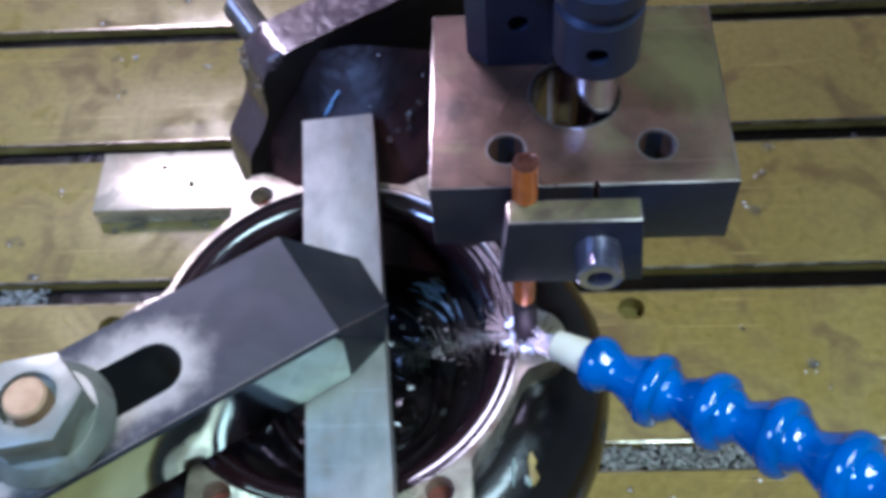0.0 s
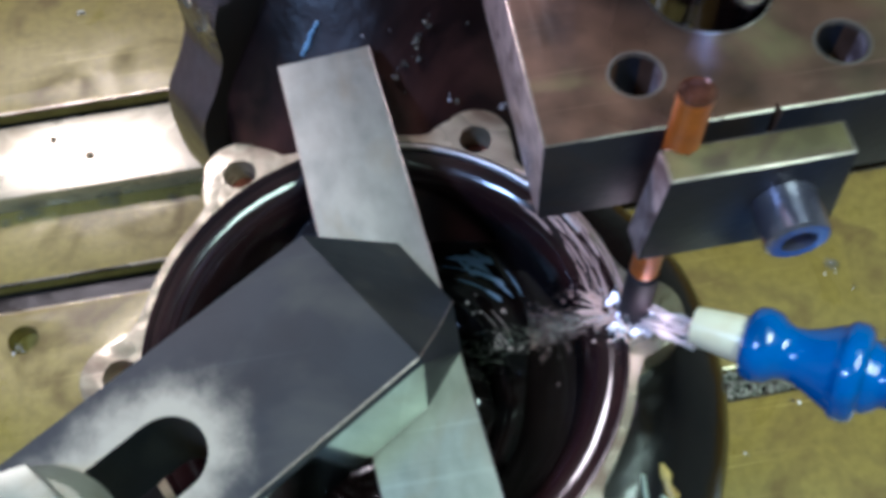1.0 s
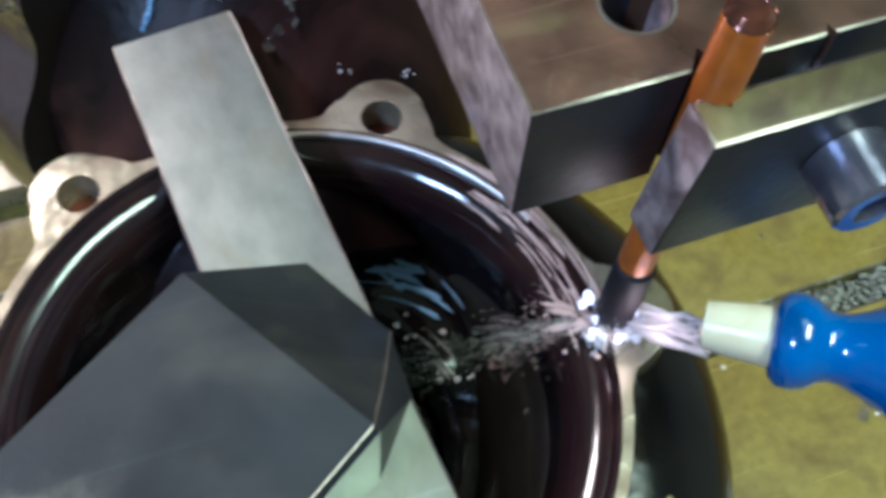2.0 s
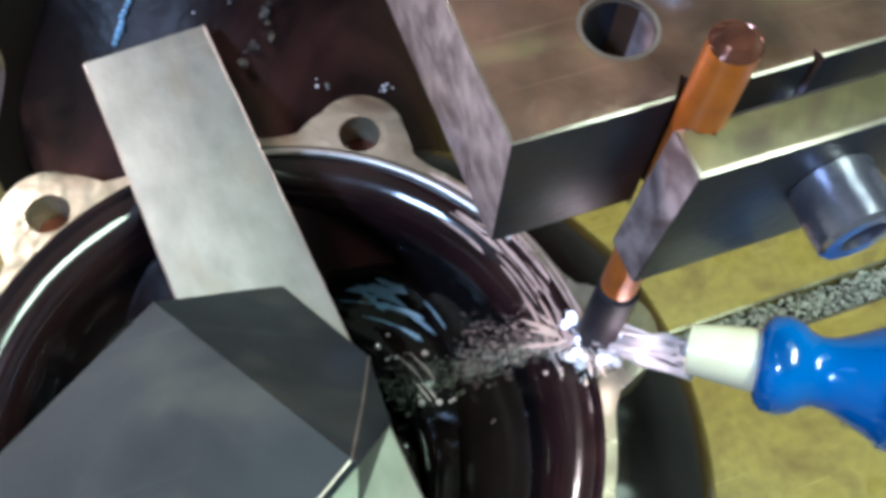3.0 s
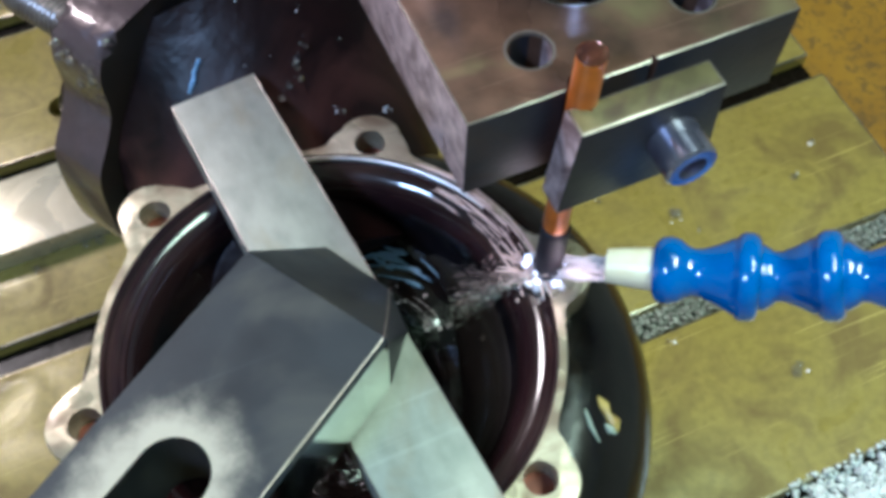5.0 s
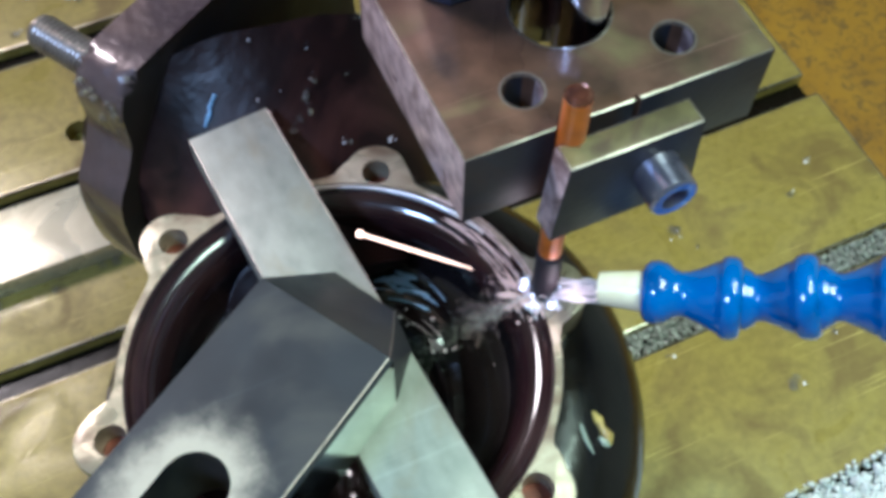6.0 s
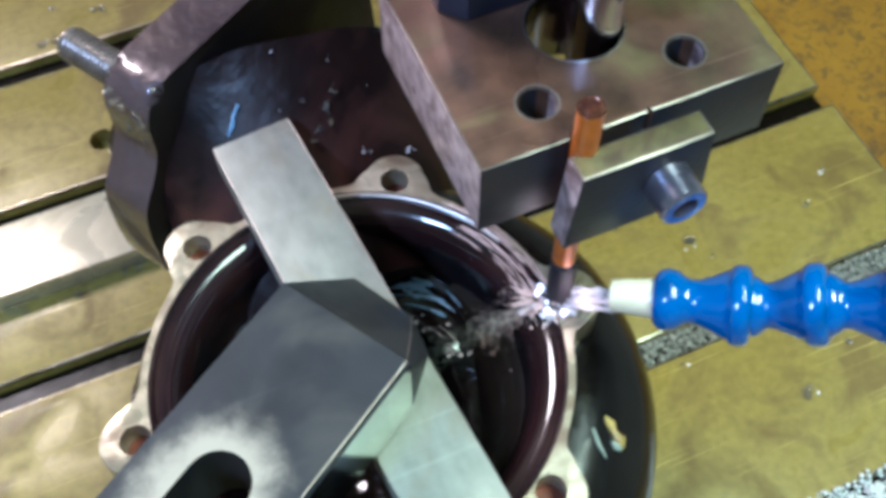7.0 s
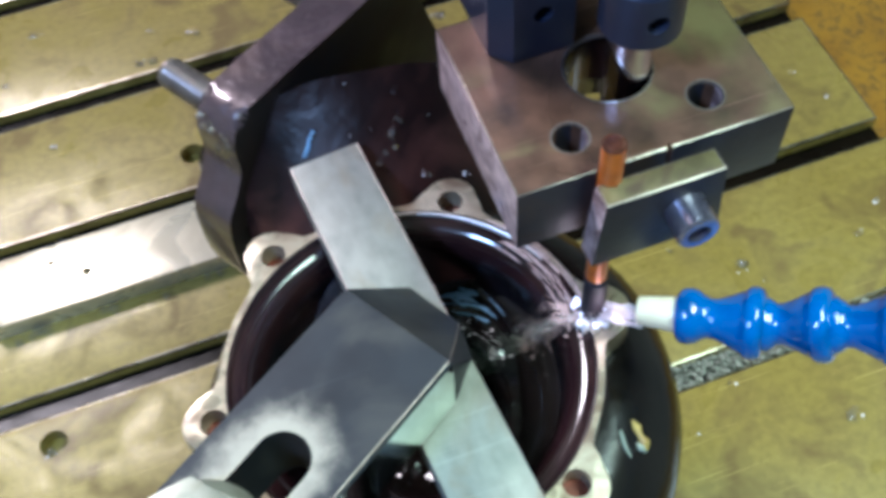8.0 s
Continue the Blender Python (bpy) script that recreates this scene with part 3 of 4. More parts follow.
def build_stud_flange(cast):
    # a thick upright flange behind the ring; d runs along it, n points away from the ring
    n = Vector((-0.53, 0.848, 0))
    d = Vector((0.848, 0.53, 0))
    base = Vector((-72, 124.5, 0))
    m = Matrix(((d.x, 0, -n.x, base.x), (d.y, 0, -n.y, base.y), (0, 1, 0, 0), (0, 0, 0, 1)))
    outline = [(-5, 292), (6, 294), (40, 294), (84, 293), (92, 286), (99, 262), (106, 236), (100, 204), (40, 180), (0, 184), (-16, 188), (-25, 204), (-27, 226),
               (-25, 246), (-17, 258), (-12, 268), (-11, 282)]
    outline = smooth_loop(outline)
    bm = bmesh.new()
    prism(bm, outline, 0, 20, 4.0, m)
    flange = part("stud_flange", bm, M_CAST_OUT, cast, "purple-brown upright flange plate", 50, (M_SHADED_FLANGE,))
    # the face towards the ring gets the painted shadow
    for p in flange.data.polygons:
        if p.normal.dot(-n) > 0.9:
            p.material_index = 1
    # neck from the flange to the ring
    bm = bmesh.new()
    a = Vector((-22, 131, 235)) - n * 6
    pts, rad = [], []
    for i in range(30):
        t = i / 29
        pts.append(a.lerp(Vector((CX + 10, CY + 46, 214)), t))
        rad.append(42 + 18 * (1 - t) ** 2.6 + 2 * t)
    tube(bm, pts, rad, 64, True, 1.16)
    for v in bm.verts:
        v.co += 1.4 * noise.noise_vector(v.co * 0.05)
    r = random.Random(12)
    bm.normal_update()
    spots = [v.co.copy() for v in bm.verts if abs(v.normal.z) > 0.45 and v.co.z > 235 and -34 < v.co.x < 26 and 62 < v.co.y < 118]
    part("neck", bm, M_CAST, cast, "wet dark brown neck")
    bm = bmesh.new()
    for p in r.sample(spots, min(13, len(spots))):
        for _ in range(r.choice((1, 2, 4, 6))):
            q = p + Vector((r.gauss(0, 1.7), r.gauss(0, 1.7), 0.1))
            w = r.choice((0.35, 0.5, 0.7, 1.1))
            tube(bm, [q, q + Vector((r.uniform(-1, 1), r.uniform(-1, 1), r.uniform(-0.4, 0.2))) * w, q + Vector((r.uniform(-1.8, 1.8), r.uniform(-1.8, 1.8), -0.3)) * w], [w * 0.5, w, w * 0.4], 8)
    # pale specks for bubbles and for the lamp's sparkle on the droplets
    specks = bmesh.new()
    for p in r.sample(spots, min(14, len(spots))):
        for _ in range(r.choice((1, 1, 2, 3))):
            blob(specks, p + Vector((r.gauss(0, 1.6), r.gauss(0, 1.6), 0.15)), r.choice((0.2, 0.3, 0.45)), 0.8, 1, 0.2)
    tagged(part("froth_glints", specks, M_FROTH, cast), kind="stuff")
    # raised run that stands for a blue-white highlight on the wet casting
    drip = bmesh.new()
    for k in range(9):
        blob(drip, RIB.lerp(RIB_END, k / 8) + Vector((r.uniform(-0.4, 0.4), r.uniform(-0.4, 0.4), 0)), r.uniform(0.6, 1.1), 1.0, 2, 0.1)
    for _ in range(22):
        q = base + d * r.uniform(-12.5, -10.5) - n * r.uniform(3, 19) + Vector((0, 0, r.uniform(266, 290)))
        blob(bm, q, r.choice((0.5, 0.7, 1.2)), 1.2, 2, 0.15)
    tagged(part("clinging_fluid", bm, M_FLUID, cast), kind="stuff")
    part("blue_glint_runs", drip, M_BLUE_GLINT, cast, "wet runs on the casting with painted blue-white glints", 60)
    k = 28
    for along, up in ((0, 283), (62, 283)):
        stud = bmesh.new()
        s0 = base + d * along + Vector((0, 0, up))
        s1 = s0 + n * 27
        tube(stud, [s0.lerp(s1, i / k) for i in range(k + 1)], [6.2 + (0.25 if i % 2 else -0.15) if 2 < i < k - 1 else 6 - (0.9 if i == k else 0) for i in range(k + 1)], 20)
        part("stud", stud, M_STUD, flange, "threaded steel stud")


build_casting()


# ---- flat bar laid across the rim ----
def build_bar():
    bar = thing("flat_bar", (-34, 10, RIM_Z), "grey ground steel bar lying across the casting's rim", "steel bar")
    bm = bmesh.new()
    box(bm, -13.4, 13.4, -110, 77, RIM_Z + 0.2, RIM_Z + 12.2, 0.7, Matrix.Translation((-34, 10, 0)) @ Matrix.Rotation(radians(5.2), 4, "Z"))
    body = part("bar_body", bm, M_BAR, bar)
    turn = Matrix.Translation((-34, 10, 0)) @ Matrix.Rotation(radians(5.2), 4, "Z")
    for x in (-13.1, 13.1):
        bm = bmesh.new()
        tube(bm, [turn @ Vector((x, y, RIM_Z + 11.95)) for y in (-109, -50, 0, 40, 76.3)], [0.22] * 5, 8)
        part("rubbed_edge", bm, M_STUD, body, "rubbed bright edge")


build_bar()


# ---- slotted strap clamp with its nut ----
def build_strap():
    z0, z1 = 281.5, 310.3
    m = Matrix.Translation((-39.7, -4.9, 0)) @ Matrix.Rotation(math.atan2(0.533, 0.846), 4, "Z")
    strap = thing("strap_clamp", (-39.7, -4.9, z0), "blackened steel strap clamp with a long slot", "clamp")
    bm = bmesh.new()
    low = [(22.6, -4), (23.4, 17.5), (21, 20), (15.2, -15.2), (0.5, 20.8), (-0.5, -20.8), (-136, -20.8), (-136, 20.8)]
    # hull of the upper face and the foot, whose one corner is ground off; the outer long side has narrow chamfers
    pts = [(0, 20.5, z1), (0, -19.7, z1), (-136, 20.5, z1), (-136, -19.7, z1), (0, -20.8, z1 - 1.3), (-136, -20.8, z1 - 1.3), (-0.5, -20.9, z0 + 1.3), (-136, -20.9, z0 + 1.3)]
    pts += [(x, y + (1.0 if y < -20 else 0), z0) for x, y in low]
    vs = [bm.verts.new(p) for p in pts]
    bmesh.ops.convex_hull(bm, input=vs)
    slot = bmesh.new()
    out = [(-52 + 8.6 * math.cos(radians(a)), -1 + 8.6 * math.sin(radians(a))) for a in range(-90, 91, 10)]
    out += [(-112 + 8.6 * math.cos(radians(a)), -1 + 8.6 * math.sin(radians(a))) for a in range(90, 271, 10)]
    prism(slot, out, z0 - 20, z1 + 20)
    bm = cut(bm, slot)
    bmesh.ops.transform(bm, matrix=m, verts=bm.verts)
    body = part("strap_body", bm, M_STRAP, strap, "", 20, (M_STRAP_SIDE,))
    across = m.to_3x3() @ Vector((0, -1, 0))
    back = m.to_3x3().inverted()
    for p in body.data.polygons:
        # the outer long side alone is polished, not the slot's walls
        if p.normal.dot(across) > 0.95 and (back @ p.center).y < -15 * MM:
            p.material_index = 1
    bm = bmesh.new()
    tube(bm, [m @ Vector(p) for p in ((-136, -19.7, z1 - 0.12), (-60, -19.7, z1 - 0.12), (-0.3, -19.7, z1 - 0.12))], [0.28, 0.28, 0.28], 8)
    part("rubbed_edge", bm, M_STUD, body, "rubbed bright long edge")
    bm = bmesh.new()
    tube(bm, [m @ Vector(p) for p in ((0, -19.6, z1 - 0.2), (11.2, -12.3, (z0 + z1) / 2), (22.4, -4.3, z0 + 0.4))], [0.25, 0.25, 0.25], 8)
    part("rubbed_edge", bm, M_STUD, body)
    nut = thing("flange_nut", (-110.5, -50, z1), "zinc plated flange nut on a rusty clamping stud", "nut")
    p = m @ Vector((-84, -1, 0))
    at = Matrix.Translation((p.x, p.y, 0))
    bm = bmesh.new()
    lathe(bm, [(7, z1 + 0.2), (19, z1 + 0.2), (19.6, z1 + 1.2), (19.2, z1 + 2.4), (15.5, z1 + 5.5), (7, z1 + 6)], at, 48)
    part("nut_flange", bm, M_ZINC, nut)
    bm = bmesh.new()
    hexa = [(15.5 * math.cos(radians(a)), 15.5 * math.sin(radians(a))) for a in range(10, 370, 60)]
    prism(bm, hexa, z1 + 5, z1 + 17, 1.2, at)
    c = bmesh.new()
    cylinder(c, (p.x, p.y), 8.4, z1 + 12, z1 + 30, 32)
    part("hexagon", cut(bm, c), M_ZINC, nut)
    bm = bmesh.new()
    cylinder(bm, (p.x, p.y), 6.2, -40, z1 + 19, 28, None, 0.8)
    part("clamping_stud", bm, M_BOLT_END, nut, "rusty threaded stud end")


build_strap()


# ---- electrode holder: bored block, clamp plate, screw, copper rod ----
def build_holder():
    zt, zb = 348.8, 322
    holder = thing("electrode_holder", (42, 33, zb), "worn brown steel block holding a copper electrode", "tool holder")
    bm = bmesh.new()
    box(bm, 0, 85, 0, 67.5, zb, zt, 0.6)
    c = bmesh.new()
    cylinder(c, (42, 33.5), 13, zb - 10, zt + 10, 64)
    for x in (21.6, 63.6):
        cylinder(c, (x, 13.5), 5.2, zb - 10, zt + 10, 40)
    v = bmesh.new()
    prism(v, [(22.3, -2), (30.3, -2), (26.3, 3.6)], zb - 5, zt + 5)
    prism(v, [(44, -2), (48, -2), (46, 1.8)], zb - 5, zt + 5)
    bm = cut(bm, c, v)
    block = part("holder_block", bm, M_BLOCK, holder, "", 30)
    worn_edges(block, M_WORN)
    paint_front_and_side(block)
    bm = bmesh.new()
    box(bm, 21.2, 57.6, -12.2, -4.2, 319, zt, 0.8)
    for q in bm.verts:
        q.co.x += (1 if q.co.x > 40 else -1) * 2.4 * (zt - q.co.z) / (zt - 319)
    v = bmesh.new()
    prism(v, [(23.3, -3), (29.3, -3), (26.3, -7)], 300, 380)
    bm = cut(bm, v)
    plate = part("clamp_plate", bm, M_CLAMP, holder, "oily steel clamp plate")
    worn_edges(plate, M_WORN)
    paint_front_and_side(plate)
    turn = Matrix.Translation((46, -12.2, 336)) @ Matrix.Rotation(radians(90), 4, "X")
    bm = bmesh.new()
    lathe(bm, [(0, -14), (4, -14), (4, 0.2), (6.5, 0.2), (6.5, 9.3), (5.9, 10), (3.6, 10), (3.6, 5), (0, 5)], turn, 40)
    part("cap_screw", bm, M_SCREW, plate, "blued socket head screw")
    bm = bmesh.new()
    cylinder(bm, (26.3, -3), 3.4, 295, 364, 32, None, 0.7)
    rod = part("electrode", bm, M_COPPER, holder, "orange copper electrode rod")
    bm = bmesh.new()
    cylinder(bm, (26.3, -3), 3.42, 362.2, 364.6, 32, None, 1.3)
    part("electrode_end", bm, M_ROD_END, rod, "burnt dark rod end")
    for x in (21.6, 63.6):
        bm = bmesh.new()
        lathe(bm, [(5.15, zt - 0.8), (5.9, zt + 0.06), (5.3, zt + 0.06), (5.05, zt - 0.8)], Matrix.Translation((x, 13.5, 0)), 40, closed=True)
        part("hole_edge", bm, M_STUD, block, "rubbed bright hole edge")
    bm = bmesh.new()
    lathe(bm, [(12.95, zt - 0.8), (13.6, zt + 0.06), (13.1, zt + 0.06), (12.8, zt - 0.8)], Matrix.Translation((42, 33.5, 0)), 64, closed=True)
    part("bore_edge", bm, M_WORN, block, "rubbed bright bore edge")
    bm = bmesh.new()
    lathe(bm, [(12.98, zb + 0.2), (12.98, zt - 0.9), (12.7, zt - 0.9), (12.7, zb + 0.2)], Matrix.Translation((42, 33.5, 0)), 64, closed=True)
    part("bore_wall", bm, M_BORE, block, "polished bore wall")
    bm = bmesh.new()
    cylinder(bm, (26.6, -3), 3.9, 266, 295, 32, None, 1.0)
    part("electrode_tip", bm, M_TIP, rod, "charred electrode tip")
    bm = bmesh.new()
    cylinder(bm, (47, 31), 6.8, zb - 4, 373.4, 40, None, 0.8)
    part("pin", bm, M_CHROME, holder, "polished steel pin")
    bm = bmesh.new()
    lathe(bm, [(0, 373.5), (10.6, 373.5), (11.6, 374.5), (11.6, 392), (10.4, 393.4), (10.4, 396), (12.6, 397), (12.6, 402), (0, 402)], Matrix.Translation((46, 26, 0)), 48)
    c = bmesh.new()
    cylinder(c, (0, 0), 3, -30, 30, 24, Matrix.Translation((45, 14, 383)) @ Matrix.Rotation(radians(90), 4, "X"))
    part("collar", cut(bm, c), M_HEAD, holder, "blued steel collar with set screw")
    bm = bmesh.new()
    prism(bm, [(16.8, 45), (36, 45), (36, 76), (10.8, 76), (10.8, 51)], zt + 0.2, 402, 0.8)
    c = bmesh.new()
    cylinder(c, (0, 0), 3, -6, 6, 24, Matrix.Translation((26, 45, 366)) @ Matrix.Rotation(radians(90), 4, "X"))
    part("square_jaw", cut(bm, c), M_HEAD, holder, "blued steel jaw with set screw")
    bm = bmesh.new()
    box(bm, 6, 75, 22, 120, 402.2, 520, 3)
    part("machine_head", bm, M_HEAD, holder, "dark head of the machine")
    # unseen block above the head, added to keep light off the table behind
    bm = bmesh.new()
    box(bm, 55, 480, 85, 420, 520.5, 1200, 8)
    part("shade_block", bm, M_HEAD, holder, "unseen dark block added to shade the table")


build_holder()


# ---- blue segmented coolant hose ----
def build_hose():
    hose = thing("coolant_hose", (45, -23, 290), "blue segmented plastic coolant hose with cream nozzle", "coolant hose")
    start = Vector((45.4, -22.8, 290.5))
    flares = [Vector(p) for p in ((64.5, -36.5, 295.4), (79.8, -47.4, 303.5), (94.5, -59, 311.5), (108, -72, 319), (120, -87, 326), (130, -104, 332), (138, -122, 338), (144, -142, 343))]
    way = (start - flares[0]).normalized()
    bm = bmesh.new()
    tube(bm, [start + way * k for k in (-5, 0, 4, 8, 12, 12.2, 8)], [5.8, 5.8, 5.4, 5.0, 4.5, 2.8, 2.6], 28)
    part("nozzle", bm, M_NOZZLE, hose, "cream plastic nozzle")
    # the first joint has a ball of its own, then each cone opens into a flared socket
    first = [(0.0, 6.2), (0.02, 7.4), (0.08, 8.7), (0.18, 9.0), (0.28, 8.4), (0.36, 6.9), (0.43, 6.3), (0.52, 6.5), (0.66, 7.8), (0.80, 9.5), (0.87, 10.3), (0.885, 11.0), (0.94, 11.5), (1.02, 11.5), (1.08, 10.9), (1.11, 9.6), (1.12, 8.2)]
    rest = [(0.04, 6.0), (0.07, 8.4), (0.17, 8.7), (0.27, 7.4), (0.33, 6.4), (0.42, 6.5), (0.58, 7.8), (0.74, 9.4), (0.83, 10.3), (0.85, 11.0), (0.92, 11.5), (1.02, 11.5), (1.09, 10.9), (1.13, 9.6), (1.14, 8.2)]
    for k, (a, b) in enumerate(zip([start, *flares], flares)):
        bm = bmesh.new()
        prof = first if k == 0 else rest
        tube(bm, [a.lerp(b, t) for t, _ in prof], [r for _, r in prof], 36)
        part("hose_segment", bm, M_BLUE, hose, "", 55)


build_hose()


# ---- droplets, beads and fluid ----
ICO_V = [(-1, 1.618, 0), (1, 1.618, 0), (-1, -1.618, 0), (1, -1.618, 0), (0, -1, 1.618), (0, 1, 1.618), (0, -1, -1.618), (0, 1, -1.618), (1.618, 0, -1), (1.618, 0, 1), (-1.618, 0, -1), (-1.618, 0, 1)]
ICO_F = ((0, 11, 5), (0, 5, 1), (0, 1, 7), (0, 7, 10), (0, 10, 11), (1, 5, 9), (5, 11, 4), (11, 10, 2), (10, 7, 6), (7, 1, 8), (3, 9, 4), (3, 4, 2), (3, 2, 6), (3, 6, 8), (3, 8, 9), (4, 9, 5), (2, 4, 11), (6, 2, 10), (8, 6, 7), (9, 8, 1))


def beads(name, places, mat, label, category, ways=None):
    """Many small round beads in one mesh; places are (x, y, z, radius)."""
    ico = np.array(ICO_V) / 1.902
    # a way draws its bead out into a thin streak
    longer = [np.outer(ico @ np.array(w.normalized()), np.array(w)) for w in ways] if ways else [0] * len(places)
    vs = np.concatenate([(ico + l) * r + (x, y, z) for l, (x, y, z, r) in zip(longer, places)]) * MM
    fs = [tuple(i + 12 * k for i in f) for k in range(len(places)) for f in ICO_F]
    me = bpy.data.meshes.new(name)
    me.from_pydata(vs.tolist(), [], fs)
    me.materials.append(mat)
    me.shade_smooth()
    return tagged(new(name, me), label, category, kind="stuff") if label else tagged(new(name, me), kind="stuff")


rnd = random.Random(4)
beads("slot_beads", [(rnd.uniform(75, 348), 64 + rnd.uniform(-7.2, 7.2), -7 + rnd.uniform(0, 5.5), rnd.uniform(0.6, 1.6)) for _ in range(2600)], M_FOAM, "grey foam beads filling the table slot", "foam")
beads("slot_foam", [(x, y, (-6 if abs(y + 57) < 8 else 0) + rnd.uniform(0.4, 5.5 if abs(y + 57) < 8 else 1.8), rnd.uniform(0.8, 1.9)) for x, y in [(rnd.uniform(170, 345), rnd.triangular(-118, -44, -64)) for _ in range(5200)] if x > 176 + 14 * noise.noise(Vector((y * 0.08, 2, 0))) and y < -46 + 5 * noise.noise(Vector((x * 0.05, 0, 5)))], M_WHITEFOAM, "whitish foam welling from the table slot", "foam")
beads("slot_bubbles", [(rnd.uniform(-318, -286), 185 + rnd.uniform(-6, 6), -7 + rnd.uniform(0, 4), rnd.uniform(0.6, 1.8)) for _ in range(160)], M_FOAM, "small bubbles in the oily table slot", "foam")


def build_drops():
    r = random.Random(9)
    bm, specks = bmesh.new(), bmesh.new()
    for _ in range(74):
        x, y = r.uniform(-330, 340), r.uniform(-40, 520)
        if any(abs(y - c) < 14 for c in SLOTS) or (-266 < x < -66 and 234 < y < 298):
            continue
        a = r.choice((1.6, 2.4, 3.2, 4.2))
        # white specks beside the drops, for froth and for their glints
        for _ in range(r.choice((1, 2, 2, 4))):
            blob(specks, (x + a * r.uniform(-1.3, 1.3), y + a * r.uniform(-1, 1), 0.3), r.uniform(0.5, 1.15), 0.7, 1, 0.25)
        for _ in range(r.choice((1, 2, 3))):
            blob(bm, (x + a * r.uniform(-1.4, 1.4), y + a * r.uniform(-1, 1), 0.1), a * r.uniform(0.5, 1), 0.42, 2, 0.07)
    for x in (-246, -238, -233, -228, -190, -184, -150, -120, -112):
        blob(bm, (x, 237 + r.uniform(-3, 2), 0.4), r.uniform(2.4, 4), 0.7, 2, 0.1)
    for x in (-215, -211, 270, -298, -60, 180):
        blob(bm, (x, 305 + r.uniform(-3, 3), -7.5), r.uniform(2, 3.5), 0.6, 2, 0.1)
    tagged(part("froth_glints", specks, M_FROTH), "white specks for froth and drop glints on the oily table", "froth", kind="stuff")
    tagged(part("oil_drops", bm, M_FLUID), "clear drops scattered on the oily table", "drops", kind="stuff")



build_drops()


def streaks(bm, r, start, way, spread, count, length, thick):
    for _ in range(count):
        d = (Vector(way) + Vector((r.gauss(0, spread), r.gauss(0, spread), r.gauss(0, spread)))).normalized()
        s = Vector(start) + d * r.uniform(0, length * 0.5)
        k = r.uniform(0.2, 0.6) * length
        sag = Vector((0, 0, -1))
        pts = [s + d * k * t + sag * (k * t) ** 2 * 0.006 for t in (0, 0.3, 0.6, 1)]
        w = thick * r.uniform(0.4, 1.3)
        tube(bm, pts, [w * 0.3, w, w * 0.8, w * 0.15], 6)
    for _ in range(count):
        d = (Vector(way) + Vector((r.gauss(0, spread * 1.3), r.gauss(0, spread * 1.3), r.gauss(0, spread * 1.3)))).normalized()
        blob(bm, Vector(start) + d * r.uniform(0.2, 1.1) * length, thick * r.uniform(0.4, 1.2), 1, 1)


TIP = Vector((26.5, -3, 271))
NOZZLE_END = Vector((36.2, -16.2, 288.2))


